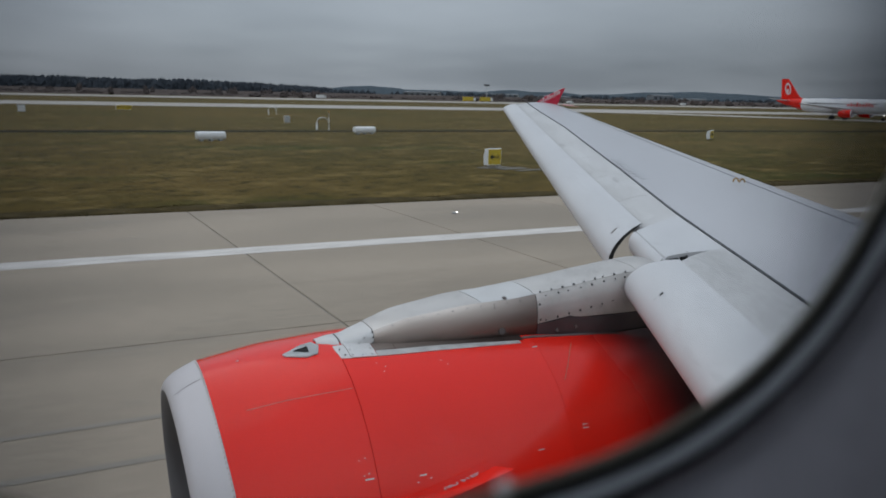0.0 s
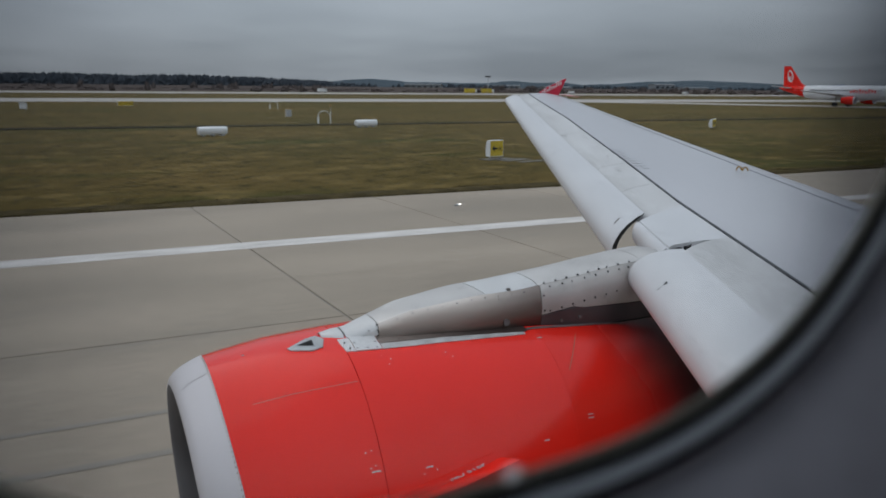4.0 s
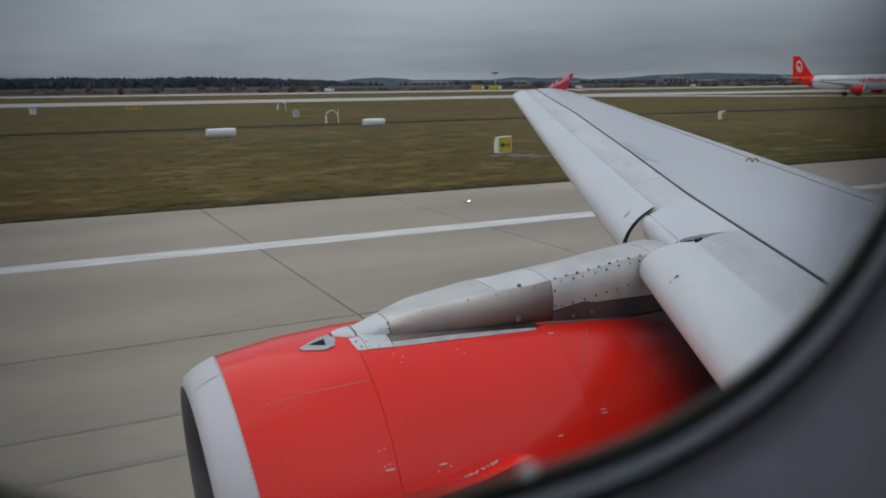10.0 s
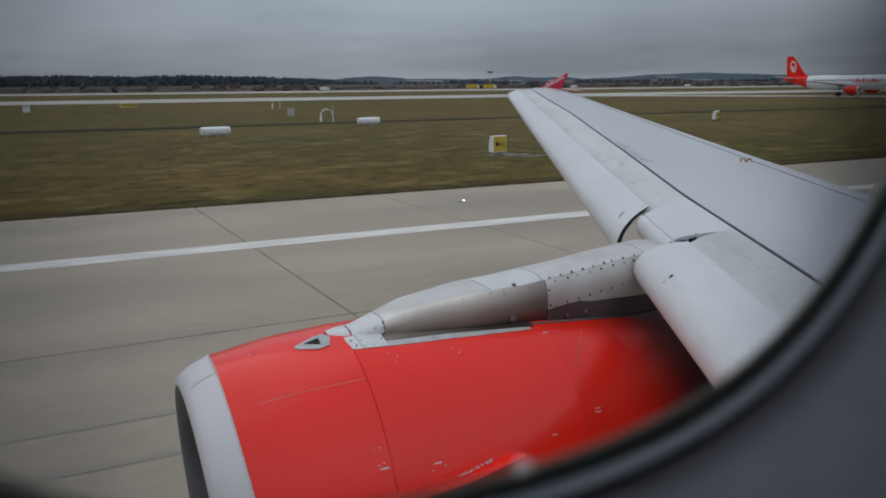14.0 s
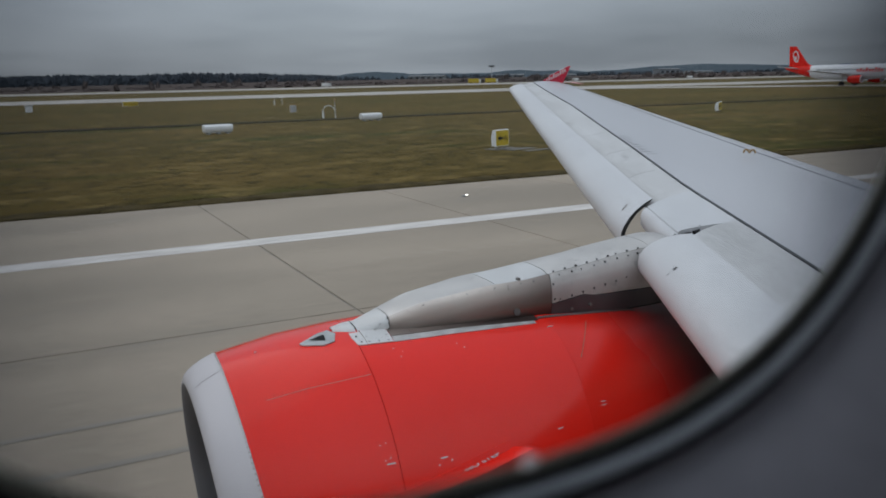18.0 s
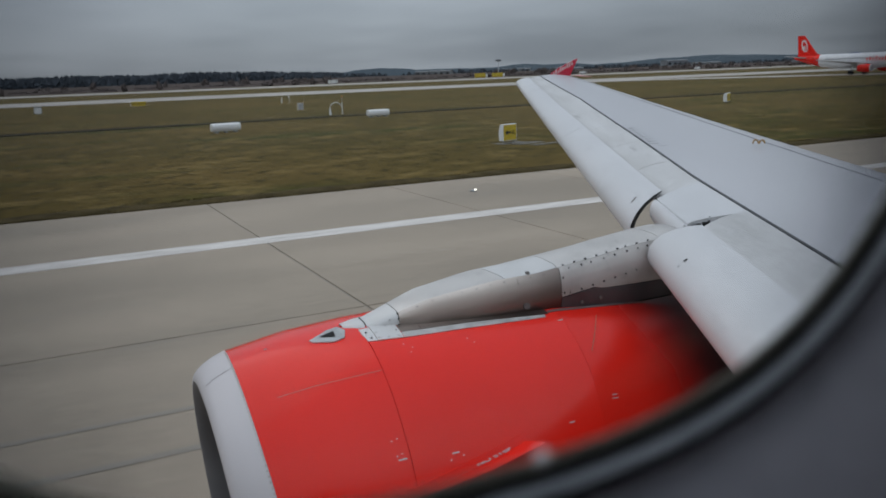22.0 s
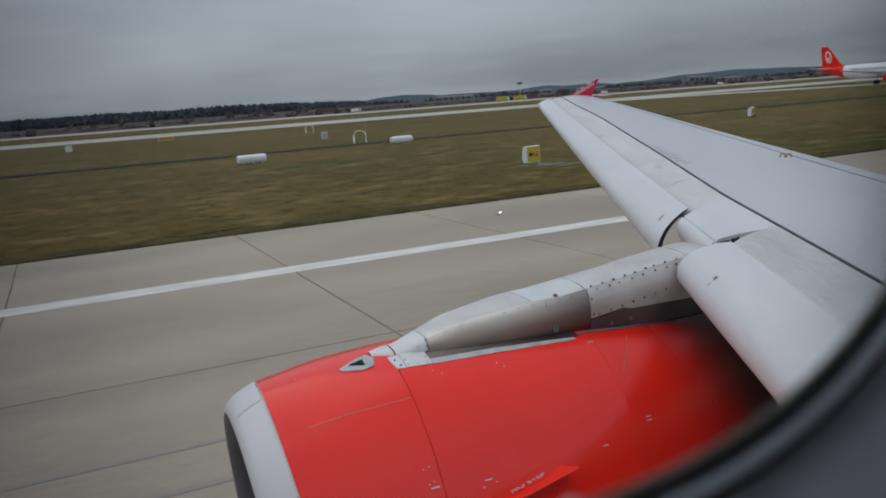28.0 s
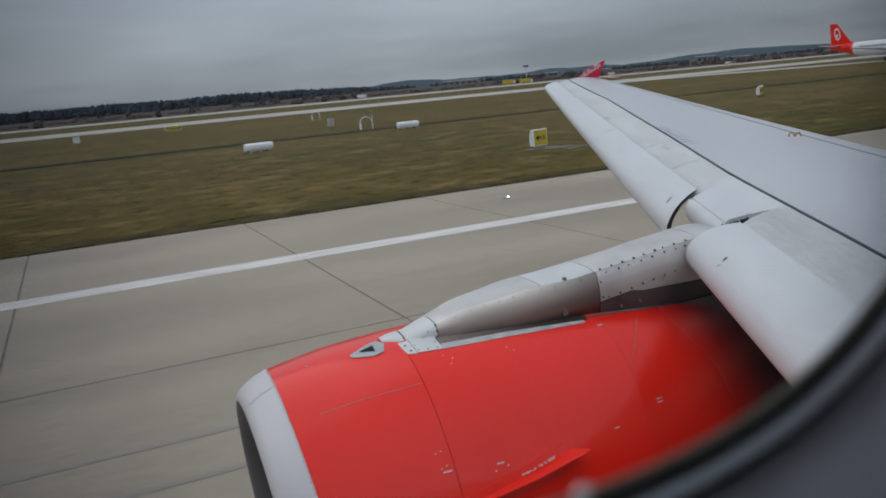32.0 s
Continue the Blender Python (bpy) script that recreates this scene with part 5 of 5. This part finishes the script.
t = thing("white_cabinet", "white equipment cabinet standing in the grass", "cabinet", (1.5, 161, -0.02))
bm = bmesh.new()
box(bm, -0.6, 0.6, -0.4, 0.4, 0, 1.1, 0.04)
part("body", bm, M_WHITE, t)
bm = bmesh.new()
box(bm, -0.68, 0.68, -0.48, 0.48, 1.10, 1.18, 0.02)
part("lid", bm, M_GREY, t)

# visibility sensors: hoop on a post, with an obstruction lamp
M_LAMP = mat("orange_lamp_glass", (0.55, 0.26, 0.08), rough=0.3)


def sensor(x, y, lamp):
    t = thing("visibility_sensor", "white curved visibility sensor on a post", "sensor", (x, y, -0.02), "visibility sensors")
    bm = bmesh.new()
    tube(bm, (0, 0, 0), (0, 0, 1.5), 0.05, 0.04)
    part("post", bm, M_WHITE, t)
    bm = bmesh.new()
    pts = [(0.15 - 0.95 + 0.75 * math.cos(a), 0, 0.75 + 0.72 * math.sin(a)) for a in [math.pi * (0.05 + 1.0 * i / 14) for i in range(15)]]
    for a, b in zip(pts, pts[1:]):
        tube(bm, a, b, 0.042, sides=8)
    part("hoop", bm, M_WHITE, t, "white hoop arm")
    bm = bmesh.new()
    box(bm, -1.62, -1.42, -0.1, 0.1, -0.02, 0.8, 0.03)
    part("receiver", bm, M_WHITE, t)
    bm = bmesh.new()
    tube(bm, (0, 0, 1.5), (0, 0, 2.0 if lamp else 1.7), 0.02)
    part("mast", bm, M_GREY, t)
    if lamp:
        bm = bmesh.new()
        bmesh.ops.create_uvsphere(bm, u_segments=10, v_segments=8, radius=0.1)
        bmesh.ops.translate(bm, vec=(0, 0, 2.08), verts=bm.verts)
        part("lamp", bm, M_LAMP, t, "amber lamp globe")


sensor(33.5, 94, True)
sensor(45, 156, False)
t = thing("grey_cabinet", "small grey switch cabinet beside the sensors", "cabinet", (35, 116, -0.02))
bm = bmesh.new()
box(bm, -0.4, 0.4, -0.3, 0.3, -0.02, 1.0, 0.03)
part("body", bm, M_PYLON, t)
bm = bmesh.new()
box(bm, -0.35, 0.35, -0.315, -0.301, 0.1, 0.92, 0.005)
part("door", bm, M_GREY, t)


# ---------------------------------------------------------------- the other airliner
def airliner(x, y, rz):
    t = thing("airliner", "white and red airliner taxiing with landing lights on", "airplane", (x, y, 0.03), rz=rz)
    M_TAIL = M_RED

    def body_ring(px, r, cz, n=28):
        return [(px, r * math.cos(2 * math.pi * i / n), cz + r * 1.04 * math.sin(2 * math.pi * i / n)) for i in range(n)]

    stn = [(17.9, 0.05, 3.3), (17.7, 0.35, 3.33), (17.2, 0.75, 3.42), (16.3, 1.2, 3.58), (15.0, 1.65, 3.75), (13.4, 1.93, 3.85), (11.5, 1.975, 3.88), (-6, 1.975, 3.88), (-9, 1.9, 3.95), (-11, 1.72, 4.1)]
    bm = bmesh.new()
    loft(bm, [body_ring(*s) for s in stn], closed=True, cap=True)
    fus_ = part("fuselage", bm, M_SKIN, t, "white fuselage")
    bm = bmesh.new()
    loft(bm, [body_ring(*s) for s in [(-11.0, 1.72, 4.1), (-12.5, 1.54, 4.25), (-15, 1.15, 4.55), (-18, 0.6, 4.9), (-19.5, 0.22, 5.05)]], closed=True, cap=True)
    part("tail_cone", bm, M_TAIL, t, "red tail cone")
    bm = bmesh.new()
    loft(bm, [[(px, w_ * math.cos(a), 3.0 - d * math.sin(a)) for a in [math.pi * i / 10 for i in range(11)]] for px, w_, d in ((13, 0.5, 0.9), (8, 1.75, 1.18), (5, 2.0, 1.4), (-4, 2.0, 1.4), (-8, 1.6, 1.1))])
    part("belly", bm, M_SKIN, t, "white belly")
    # fin
    bm = bmesh.new()
    prof = [(-11.2, 5.7), (-12.6, 6.4), (-16.6, 11.6), (-18.7, 11.6), (-18.3, 5.3)]
    loft(bm, [[(a, d, b) for a, b in prof] for d in (-0.13, 0.13)], closed=True, cap=True)
    fin = part("tail_fin", bm, M_TAIL, t, "red fin with a pale emblem", smooth=None)
    for s in (-1, 1):
        bm = bmesh.new()
        ring = [(-16.4 - 0.25 * math.sin(a) * 1.0 + 0.95 * math.cos(a), s * 0.14, 8.6 + 1.75 * math.sin(a)) for a in [2 * math.pi * i / 26 for i in range(26)]]
        inner = [(-16.4 - 0.25 * math.sin(a) + 0.62 * math.cos(a), s * 0.14, 8.6 + 1.3 * math.sin(a)) for a in [2 * math.pi * i / 26 for i in range(26)]]
        loft(bm, [ring, [(a, b + s * 0.01, c) for a, b, c in ring], [(a, b + s * 0.01, c) for a, b, c in inner], inner], closed=True)
        part("emblem_ring", bm, M_WHITE, fin, smooth=None)
        bm = bmesh.new()
        box(bm, -16.75, -16.1, s * 0.145 - 0.01, s * 0.145 + 0.01, 7.6, 8.6, 0.15)
        part("emblem_patch", bm, M_WHITE, fin, smooth=None)
        # wing
        bm = bmesh.new()
        rows = []
        for f in (0, 0.35, 0.7, 1.0):
            yy = s * (1.2 + 15.8 * f)
            xl, c, z, th = 5.6 - 8.3 * f, (7.0, 4.2, 2.8, 1.5)[(0, 0.35, 0.7, 1.0).index(f)], 2.9 + 1.45 * f, 0.5 * (1 - 0.75 * f)
            rows.append([(xl, yy, z), (xl - 0.2 * c, yy, z + th * 0.5), (xl - 0.6 * c, yy, z + th * 0.35), (xl - c, yy, z - 0.05), (xl - 0.5 * c, yy, z - th * 0.45), (xl - 0.1 * c, yy, z - th * 0.3)])
        loft(bm, rows, closed=True, cap=True)
        wg = part("wing", bm, M_SLAT, t, "light grey swept wing")
        bm = bmesh.new()
        loft(bm, [[(a, s * 17.0 + d, b) for a, b in ((-3.0, 4.4), (-4.1, 5.2), (-4.4, 5.2), (-4.1, 4.4), (-4.3, 3.6), (-3.9, 3.6))] for d in (-0.04, 0.04)], closed=True, cap=True)
        part("wing_tip_fence", bm, M_RED, wg, smooth=None)
        # stabiliser
        bm = bmesh.new()
        loft(bm, [[(xl, s * yy, z), (xl - 0.4 * c, s * yy, z + th), (xl - c, s * yy, z), (xl - 0.4 * c, s * yy, z - th)] for yy, xl, c, z, th in ((0.4, -14.4, 3.6, 5.1, 0.2), (6.2, -17.6, 1.5, 5.7, 0.08))], closed=True, cap=True)
        part("stabiliser", bm, M_SLAT, t)
        # engine
        bm = bmesh.new()
        er = [(6.9, 0.85), (6.85, 0.96), (6.5, 1.06), (5.6, 1.17), (4.2, 1.1), (3.0, 0.85)]
        loft(bm, [[(px, s * 5.75 + r * math.cos(2 * math.pi * i / 24), 1.78 + r * math.sin(2 * math.pi * i / 24)) for i in range(24)] for px, r in er], closed=True)
        en = part("engine", bm, M_RED, t, "red engine cowl")
        bm = bmesh.new()
        loft(bm, [[(px, s * 5.75 + r * math.cos(2 * math.pi * i / 24), 1.78 + r * math.sin(2 * math.pi * i / 24)) for i in range(24)] for px, r in ((6.55, 1.065), (6.86, 0.97), (6.91, 0.9), (6.85, 0.82), (6.4, 0.8))], closed=True)
        part("inlet_lip", bm, M_LIP, en)
        bm = bmesh.new()
        tube(bm, (6.2, s * 5.75, 1.78), (6.4, s * 5.75, 1.78), 0.84, 0.84, 24)
        part("fan", bm, M_FAN, en)
        bm = bmesh.new()
        loft(bm, [[(a, s * 5.75 + d, b) for a, b in ((5.6, 2.8), (2.2, 3.3), (0.6, 3.1), (3.4, 2.4))] for d in (-0.2, 0.2)], closed=True, cap=True)
        part("pylon", bm, M_PYLON, en)
        # main gear
        bm = bmesh.new()
        tube(bm, (0, s * 3.8, 0.55), (0.1, s * 3.4, 2.8), 0.13)
        gear = part("main_gear", bm, M_GREY, t)
        for k in (-0.46, 0.46):
            bm = bmesh.new()
            tube(bm, (0, s * 3.8 + k - 0.2, 0.58), (0, s * 3.8 + k + 0.2, 0.58), 0.58, 0.58, 22)
            part("tyre", bm, M_BLACK, gear)
    # nose gear with its lamps
    bm = bmesh.new()
    tube(bm, (12.6, 0, 0.4), (12.6, 0, 2.4), 0.09)
    ng = part("nose_gear", bm, M_GREY, t)
    for k in (-0.25, 0.25):
        bm = bmesh.new()
        tube(bm, (12.6, k - 0.11, 0.38), (12.6, k + 0.11, 0.38), 0.38, 0.38, 20)
        part("tyre", bm, M_BLACK, ng)
    m_glow = bpy.data.materials.new("landing_lamp")
    m_glow.use_nodes = True
    pb = m_glow.node_tree.nodes["Principled BSDF"]
    pb.inputs["Emission Color"].default_value = (1, 0.93, 0.8, 1)
    pb.inputs["Emission Strength"].default_value = 6
    for z in (1.5, 1.95):
        bm = bmesh.new()
        tube(bm, (12.75, 0, z), (12.85, 0, z), 0.13, 0.15, 14)
        part("landing_lamp", bm, m_glow, ng, "lit landing lamp")
    # cockpit panes, cabin windows, doors, the painted name as plain shapes
    for a, (px, zz) in ((0.16, (16.55, 4.25)), (0.46, (16.45, 4.27)), (0.78, (16.2, 4.3))):
        for s in (-1, 1):
            bm = bmesh.new()
            bmesh.ops.create_cube(bm, size=1.0)
            bmesh.ops.scale(bm, vec=(0.06, 0.42, 0.42), verts=bm.verts)
            rr_ = 1.13 + 0.06 * a
            bmesh.ops.rotate(bm, matrix=Matrix.Rotation(s * a * 1.5, 3, "Z") @ Matrix.Rotation(radians(-28), 3, "Y"), verts=bm.verts)
            bmesh.ops.translate(bm, vec=(px - 0.1, s * rr_ * math.sin(a * 1.25 + 0.05), zz), verts=bm.verts)
            part("cockpit_pane", bm, M_BLACK, fus_, smooth=None)
    for s in (-1, 1):
        for i in range(38):
            bm = bmesh.new()
            box(bm, 11.6 - 0.55 * i, 11.84 - 0.55 * i, s * 1.93 - 0.05, s * 1.93 + 0.05, 4.32, 4.64)
            part("cabin_window", bm, M_SEAL, fus_, smooth=None)
        for i, hh in enumerate((0.95, 1.35, 0.8, 1.6, 1.0, 0.85, 1.5, 1.3, 0.95)):
            bm = bmesh.new()
            px = 3.2 + 0.85 * i
            box(bm, px, px + 0.42, s * 1.965 - 0.05, s * 1.965 + 0.05, 3.75, 3.75 + hh * 0.8, 0.03)
            part("painted_stroke", bm, M_RED, fus_, smooth=None)
        for px in (13.2, -8.5):
            bm = bmesh.new()
            box(bm, px, px + 0.8, s * (1.86 if px > 0 else 1.80) - 0.05, s * (1.94 if px > 0 else 1.88) + 0.02, 3.1, 4.95, 0.05)
            part("cabin_door", bm, M_SKIN, fus_)
    return t


airliner(213, 161, -80)


# ---------------------------------------------------------------- far vehicles and halls
M_GLASSD = mat("dark_vehicle_glass", (0.03, 0.035, 0.04), rough=0.15)


def vehicle(name, label, x, y, length, height, body_mat, rz=0, cab=False):
    t = thing(name, label, "vehicle", (x, y, -0.02), "vehicles on the service road", rz=rz)
    bm = bmesh.new()
    box(bm, -length / 2, length / 2 - (2.0 if cab else 0), -1.1, 1.1, 0.55, height, 0.08)
    part("body", bm, body_mat, t)
    bm = bmesh.new()
    if cab:
        box(bm, length / 2 - 1.9, length / 2, -1.1, 1.1, 0.55, height * 0.85, 0.15)
    else:
        box(bm, length / 2 - 1.6, length / 2 - 0.5, -1.12, 1.12, height * 0.55, height * 0.9, 0.05)
    part("cab" if cab else "side_window", bm, M_WHITE if cab else M_GLASSD, t)
    for k in (-length * 0.32, length * 0.32):
        for s in (-0.95, 0.95):
            bm = bmesh.new()
            tube(bm, (k, s - 0.12, 0.42), (k, s + 0.12, 0.42), 0.42, 0.42, 14)
            part("wheel", bm, M_BLACK, t)


vehicle("truck", "yellow box truck on the far service road", 330, 590, 11, 3.8, M_YELLOW, 0, True)
vehicle("truck", "yellow box truck on the far service road", 346, 590, 11, 3.8, M_YELLOW, 0, True)
vehicle("van", "white van on the far service road", 205, 592, 7, 2.9, M_WHITE)
vehicle("van", "white van on the far service road", 430, 590, 6, 2.3, M_WHITE)
vehicle("van", "white van on the far service road", 560, 590, 6, 2.3, M_WHITE)

t = thing("floodlight_mast", "slim grey floodlight mast with a lamp platform", "mast", (352, 600, 0))
bm = bmesh.new()
tube(bm, (0, 0, -0.1), (0, 0, 13), 0.35, 0.2)
part("pole", bm, M_GREY, t)
bm = bmesh.new()
box(bm, -2.5, 2.5, -0.6, 0.6, 13, 14.2, 0.1)
part("lamp_platform", bm, M_SEAL, t)

M_BLUE = mat("blue_sign_sheet", (0.04, 0.09, 0.28), rough=0.5)
t = thing("motorway_sign", "blue motorway sign on a gantry beyond the field", "sign", (840, 640, 0), rz=-30)
bm = bmesh.new()
box(bm, -7, 7, -0.1, 0.1, 6.5, 11.5, 0.05)
part("board", bm, M_BLUE, t)
for k in (-8, 8):
    bm = bmesh.new()
    tube(bm, (k, 0.3, -0.1), (k, 0.3, 9), 0.25)
    part("post", bm, M_GREY, t)
bm = bmesh.new()
box(bm, -8.2, 8.2, 0.12, 0.5, 8.4, 9.0)
part("beam", bm, M_GREY, t)

M_HALL = mat("pale_metal_cladding", (0.20, 0.215, 0.23), (0.16, 0.175, 0.19), rough=0.6, scale=0.05)
M_ROOF = mat("dark_roof_sheet", (0.14, 0.145, 0.15), (0.11, 0.115, 0.12), rough=0.7, scale=0.05)


def hall(x, y, w_, d, h, rz):
    t = thing("industrial_hall", "pale grey industrial hall on the horizon", "building", (x, y, -0.2), "halls on the horizon", rz=rz)
    bm = bmesh.new()
    box(bm, -w_ / 2, w_ / 2, -d / 2, d / 2, 0, h)
    wl_ = part("wall", bm, M_HALL, t)
    bm = bmesh.new()
    loft(bm, [[(px, -d / 2 - 0.5, h), (px, 0, h + 1.6), (px, d / 2 + 0.5, h)] for px in (-w_ / 2 - 0.5, w_ / 2 + 0.5)], closed=True, cap=True)
    part("roof", bm, M_ROOF, t)
    n = int(w_ / 9)
    for i in range(n):
        bm = bmesh.new()
        cx = -w_ / 2 + w_ * (i + 0.5) / n
        box(bm, cx - 2.4, cx + 2.4, -d / 2 - 0.15, -d / 2 + 0.1, h * 0.5, h * 0.8)
        part("window", bm, M_GLASSD, t)
    return t


rnd = random.Random(21)
for i, az in enumerate((26.0, 31.5, 35.0, 42.0, 44.0, 50.5)):
    dd = rnd.uniform(1250, 1750)
    hall(dd * math.sin(radians(az)), dd * math.cos(radians(az)), rnd.uniform(28, 70), rnd.uniform(18, 30), rnd.uniform(6, 12), rnd.uniform(-50, 10))


# ---------------------------------------------------------------- further along the airfield
M_LEAD = mat("yellow_lead_line", (0.42, 0.30, 0.05), (0.34, 0.25, 0.06), rough=0.8, scale=1.5, stretch=(0.3, 1, 1))
for i, (x0, w_) in enumerate(((-120, 34), (-520, 30), (-880, 40))):
    pts = [(x0, GRASS_Y - 1), (x0 - 18, 60), (x0 - 48, 120), (x0 - 95, 190), (x0 - 150, 236)]
    bm = bmesh.new()
    strip(bm, pts, w_, 0.025 + 0.002 * i)
    solid("taxiway_%d" % (i + 4), bm, M_TAXI, "pale exit taxiway curving off the runway", "taxiway")
    bm = bmesh.new()
    strip(bm, [(x + 0.4, y) for x, y in pts], 0.5, 0.034)
    solid("lead_line", bm, M_LEAD, "faded yellow taxiway centre line", "marking")

# helicopter pad beside the track, with plain white bars
bm = bmesh.new()
box(bm, -1190, -1120, 104, 140, -0.3, 0.04)
solid("helicopter_pad", bm, M_TAXI, "pale concrete helicopter pad in the grass", "pavement")
for x0, x1, y0, y1 in ((-1164, -1161, 114, 130), (-1149, -1146, 114, 130), (-1161, -1149, 120.5, 123.5)):
    bm = bmesh.new()
    box(bm, x0, x1, y0, y1, 0.0, 0.048)
    solid("pad_marking", bm, M_LINE, "white painted bar on the pad", "marking")


def hangar(x, y, w_, d, h):
    t = thing("hangar", "long dark hangar with a flat roof and gates", "building", (x, y, -0.2), "hangars beyond the apron")
    bm = bmesh.new()
    box(bm, -w_ / 2, w_ / 2, -d / 2, d / 2, 0, h)
    part("wall", bm, M_HALL, t, "grey metal wall")
    bm = bmesh.new()
    box(bm, -w_ / 2 - 1.5, w_ / 2 + 1.5, -d / 2 - 3, d / 2 + 1, h, h + 0.9, 0.1)
    part("roof", bm, M_ROOF, t, "dark flat roof with an overhang")
    n = int(w_ / 11)
    for i in range(n):
        cx = -w_ / 2 + w_ * (i + 0.5) / n
        bm = bmesh.new()
        box(bm, cx - 4.2, cx + 4.2, -d / 2 - 0.2, -d / 2 + 0.1, 0.1, h * 0.72, 0.05)
        gate = part("gate", bm, M_SEAL, t, "dark roller gate")
        bm = bmesh.new()
        box(bm, cx - 3.6, cx + 3.6, -d / 2 - 0.26, -d / 2 - 0.18, h * 0.5, h * 0.62)
        part("window_band", bm, M_GLASSD, gate)
    return t


bm = bmesh.new()
box(bm, -1650, -1120, 300, 362, -0.3, 0.035)
solid("apron", bm, M_TAXI, "pale concrete apron before the hangars", "pavement")
hangar(-1240, 385, 150, 36, 10)
hangar(-1440, 390, 190, 40, 11)
vehicle("bus", "white apron bus with dark windows on the apron", -1330, 345, 12, 3.1, M_WHITE)
vehicle("truck", "yellow box truck on the apron", -1205, 350, 9, 3.4, M_YELLOW, 0, True)

M_WALLP = mat("pale_house_render", (0.52, 0.49, 0.44), (0.44, 0.41, 0.37), rough=0.8, scale=0.4)
M_TILE = mat("brown_roof_tiles", (0.16, 0.085, 0.06), (0.11, 0.065, 0.05), rough=0.8, scale=0.6)


def house(x, y, w_, d, h, rz):
    t = thing("house", "pale rendered house with a brown tiled roof", "house", (x, y, -0.2), "houses of the town", rz=rz)
    bm = bmesh.new()
    box(bm, -w_ / 2, w_ / 2, -d / 2, d / 2, 0, h)
    part("wall", bm, M_WALLP, t)
    bm = bmesh.new()
    loft(bm, [[(px, -d / 2 - 0.4, h), (px, 0, h + d * 0.45), (px, d / 2 + 0.4, h)] for px in (-w_ / 2 - 0.3, w_ / 2 + 0.3)], closed=True, cap=True)
    part("roof", bm, M_TILE, t)
    for k in range(3):
        for f in range(max(1, int(h / 3))):
            bm = bmesh.new()
            cx = -w_ / 2 + w_ * (k + 0.5) / 3
            box(bm, cx - 0.6, cx + 0.6, -d / 2 - 0.06, -d / 2 + 0.05, 1.0 + 2.9 * f, 2.3 + 2.9 * f)
            part("window", bm, M_GLASSD, t)


rnd = random.Random(8)
for i in range(26):
    house(rnd.uniform(-2100, -1150), rnd.uniform(520, 900), rnd.uniform(10, 18), rnd.uniform(8, 11), rnd.choice((3.2, 6.2, 9.2)), rnd.uniform(-40, 40))


# ---------------------------------------------------------------- concrete slabs of the runway
def slab_mesh(w_, d):
    bm = bmesh.new()
    g = 0.022
    x0, x1, y0, y1 = g, w_ - g, g, d - g
    lo = [(x0, y0), (x1, y0), (x1, y1), (x0, y1)]
    hi = [(x0 + 0.012, y0 + 0.012), (x1 - 0.012, y0 + 0.012), (x1 - 0.012, y1 - 0.012), (x0 + 0.012, y1 - 0.012)]
    loft(bm, [[(a, b, -0.08) for a, b in lo], [(a, b, -0.010) for a, b in lo], [(a, b, 0.0) for a, b in hi]], closed=True)
    bm.faces.new([v_ for v_ in bm.verts if v_.co.z > -0.001])
    return mesh_of("slab", bm, M_CONC)


ROWS = ((JOINT_Y, GRASS_Y - 0.1 - JOINT_Y), (JOINT_Y - 15.0, 15.0), (JOINT_Y - 30.0, 15.0), (JOINT_Y - 48.5, 18.5))
for ri, (y0, d) in enumerate(ROWS):
    me = slab_mesh(SLAB, d)
    for i in range(-6, 24):
        s = new("slab", me)
        s.parent = runway
        s.location = (JOINT_X + i * SLAB, y0, 0)
    bm = bmesh.new()
    for a, b in ((-990, JOINT_X - 6 * SLAB), (JOINT_X + 24 * SLAB, 890)):
        box(bm, a + 0.03, b - 0.03, y0 + 0.02, y0 + d - 0.02, -0.08, 0.0)
    far_ = part("far_slabs", bm, M_CONC, runway)
    far_["kind"] = "stuff"
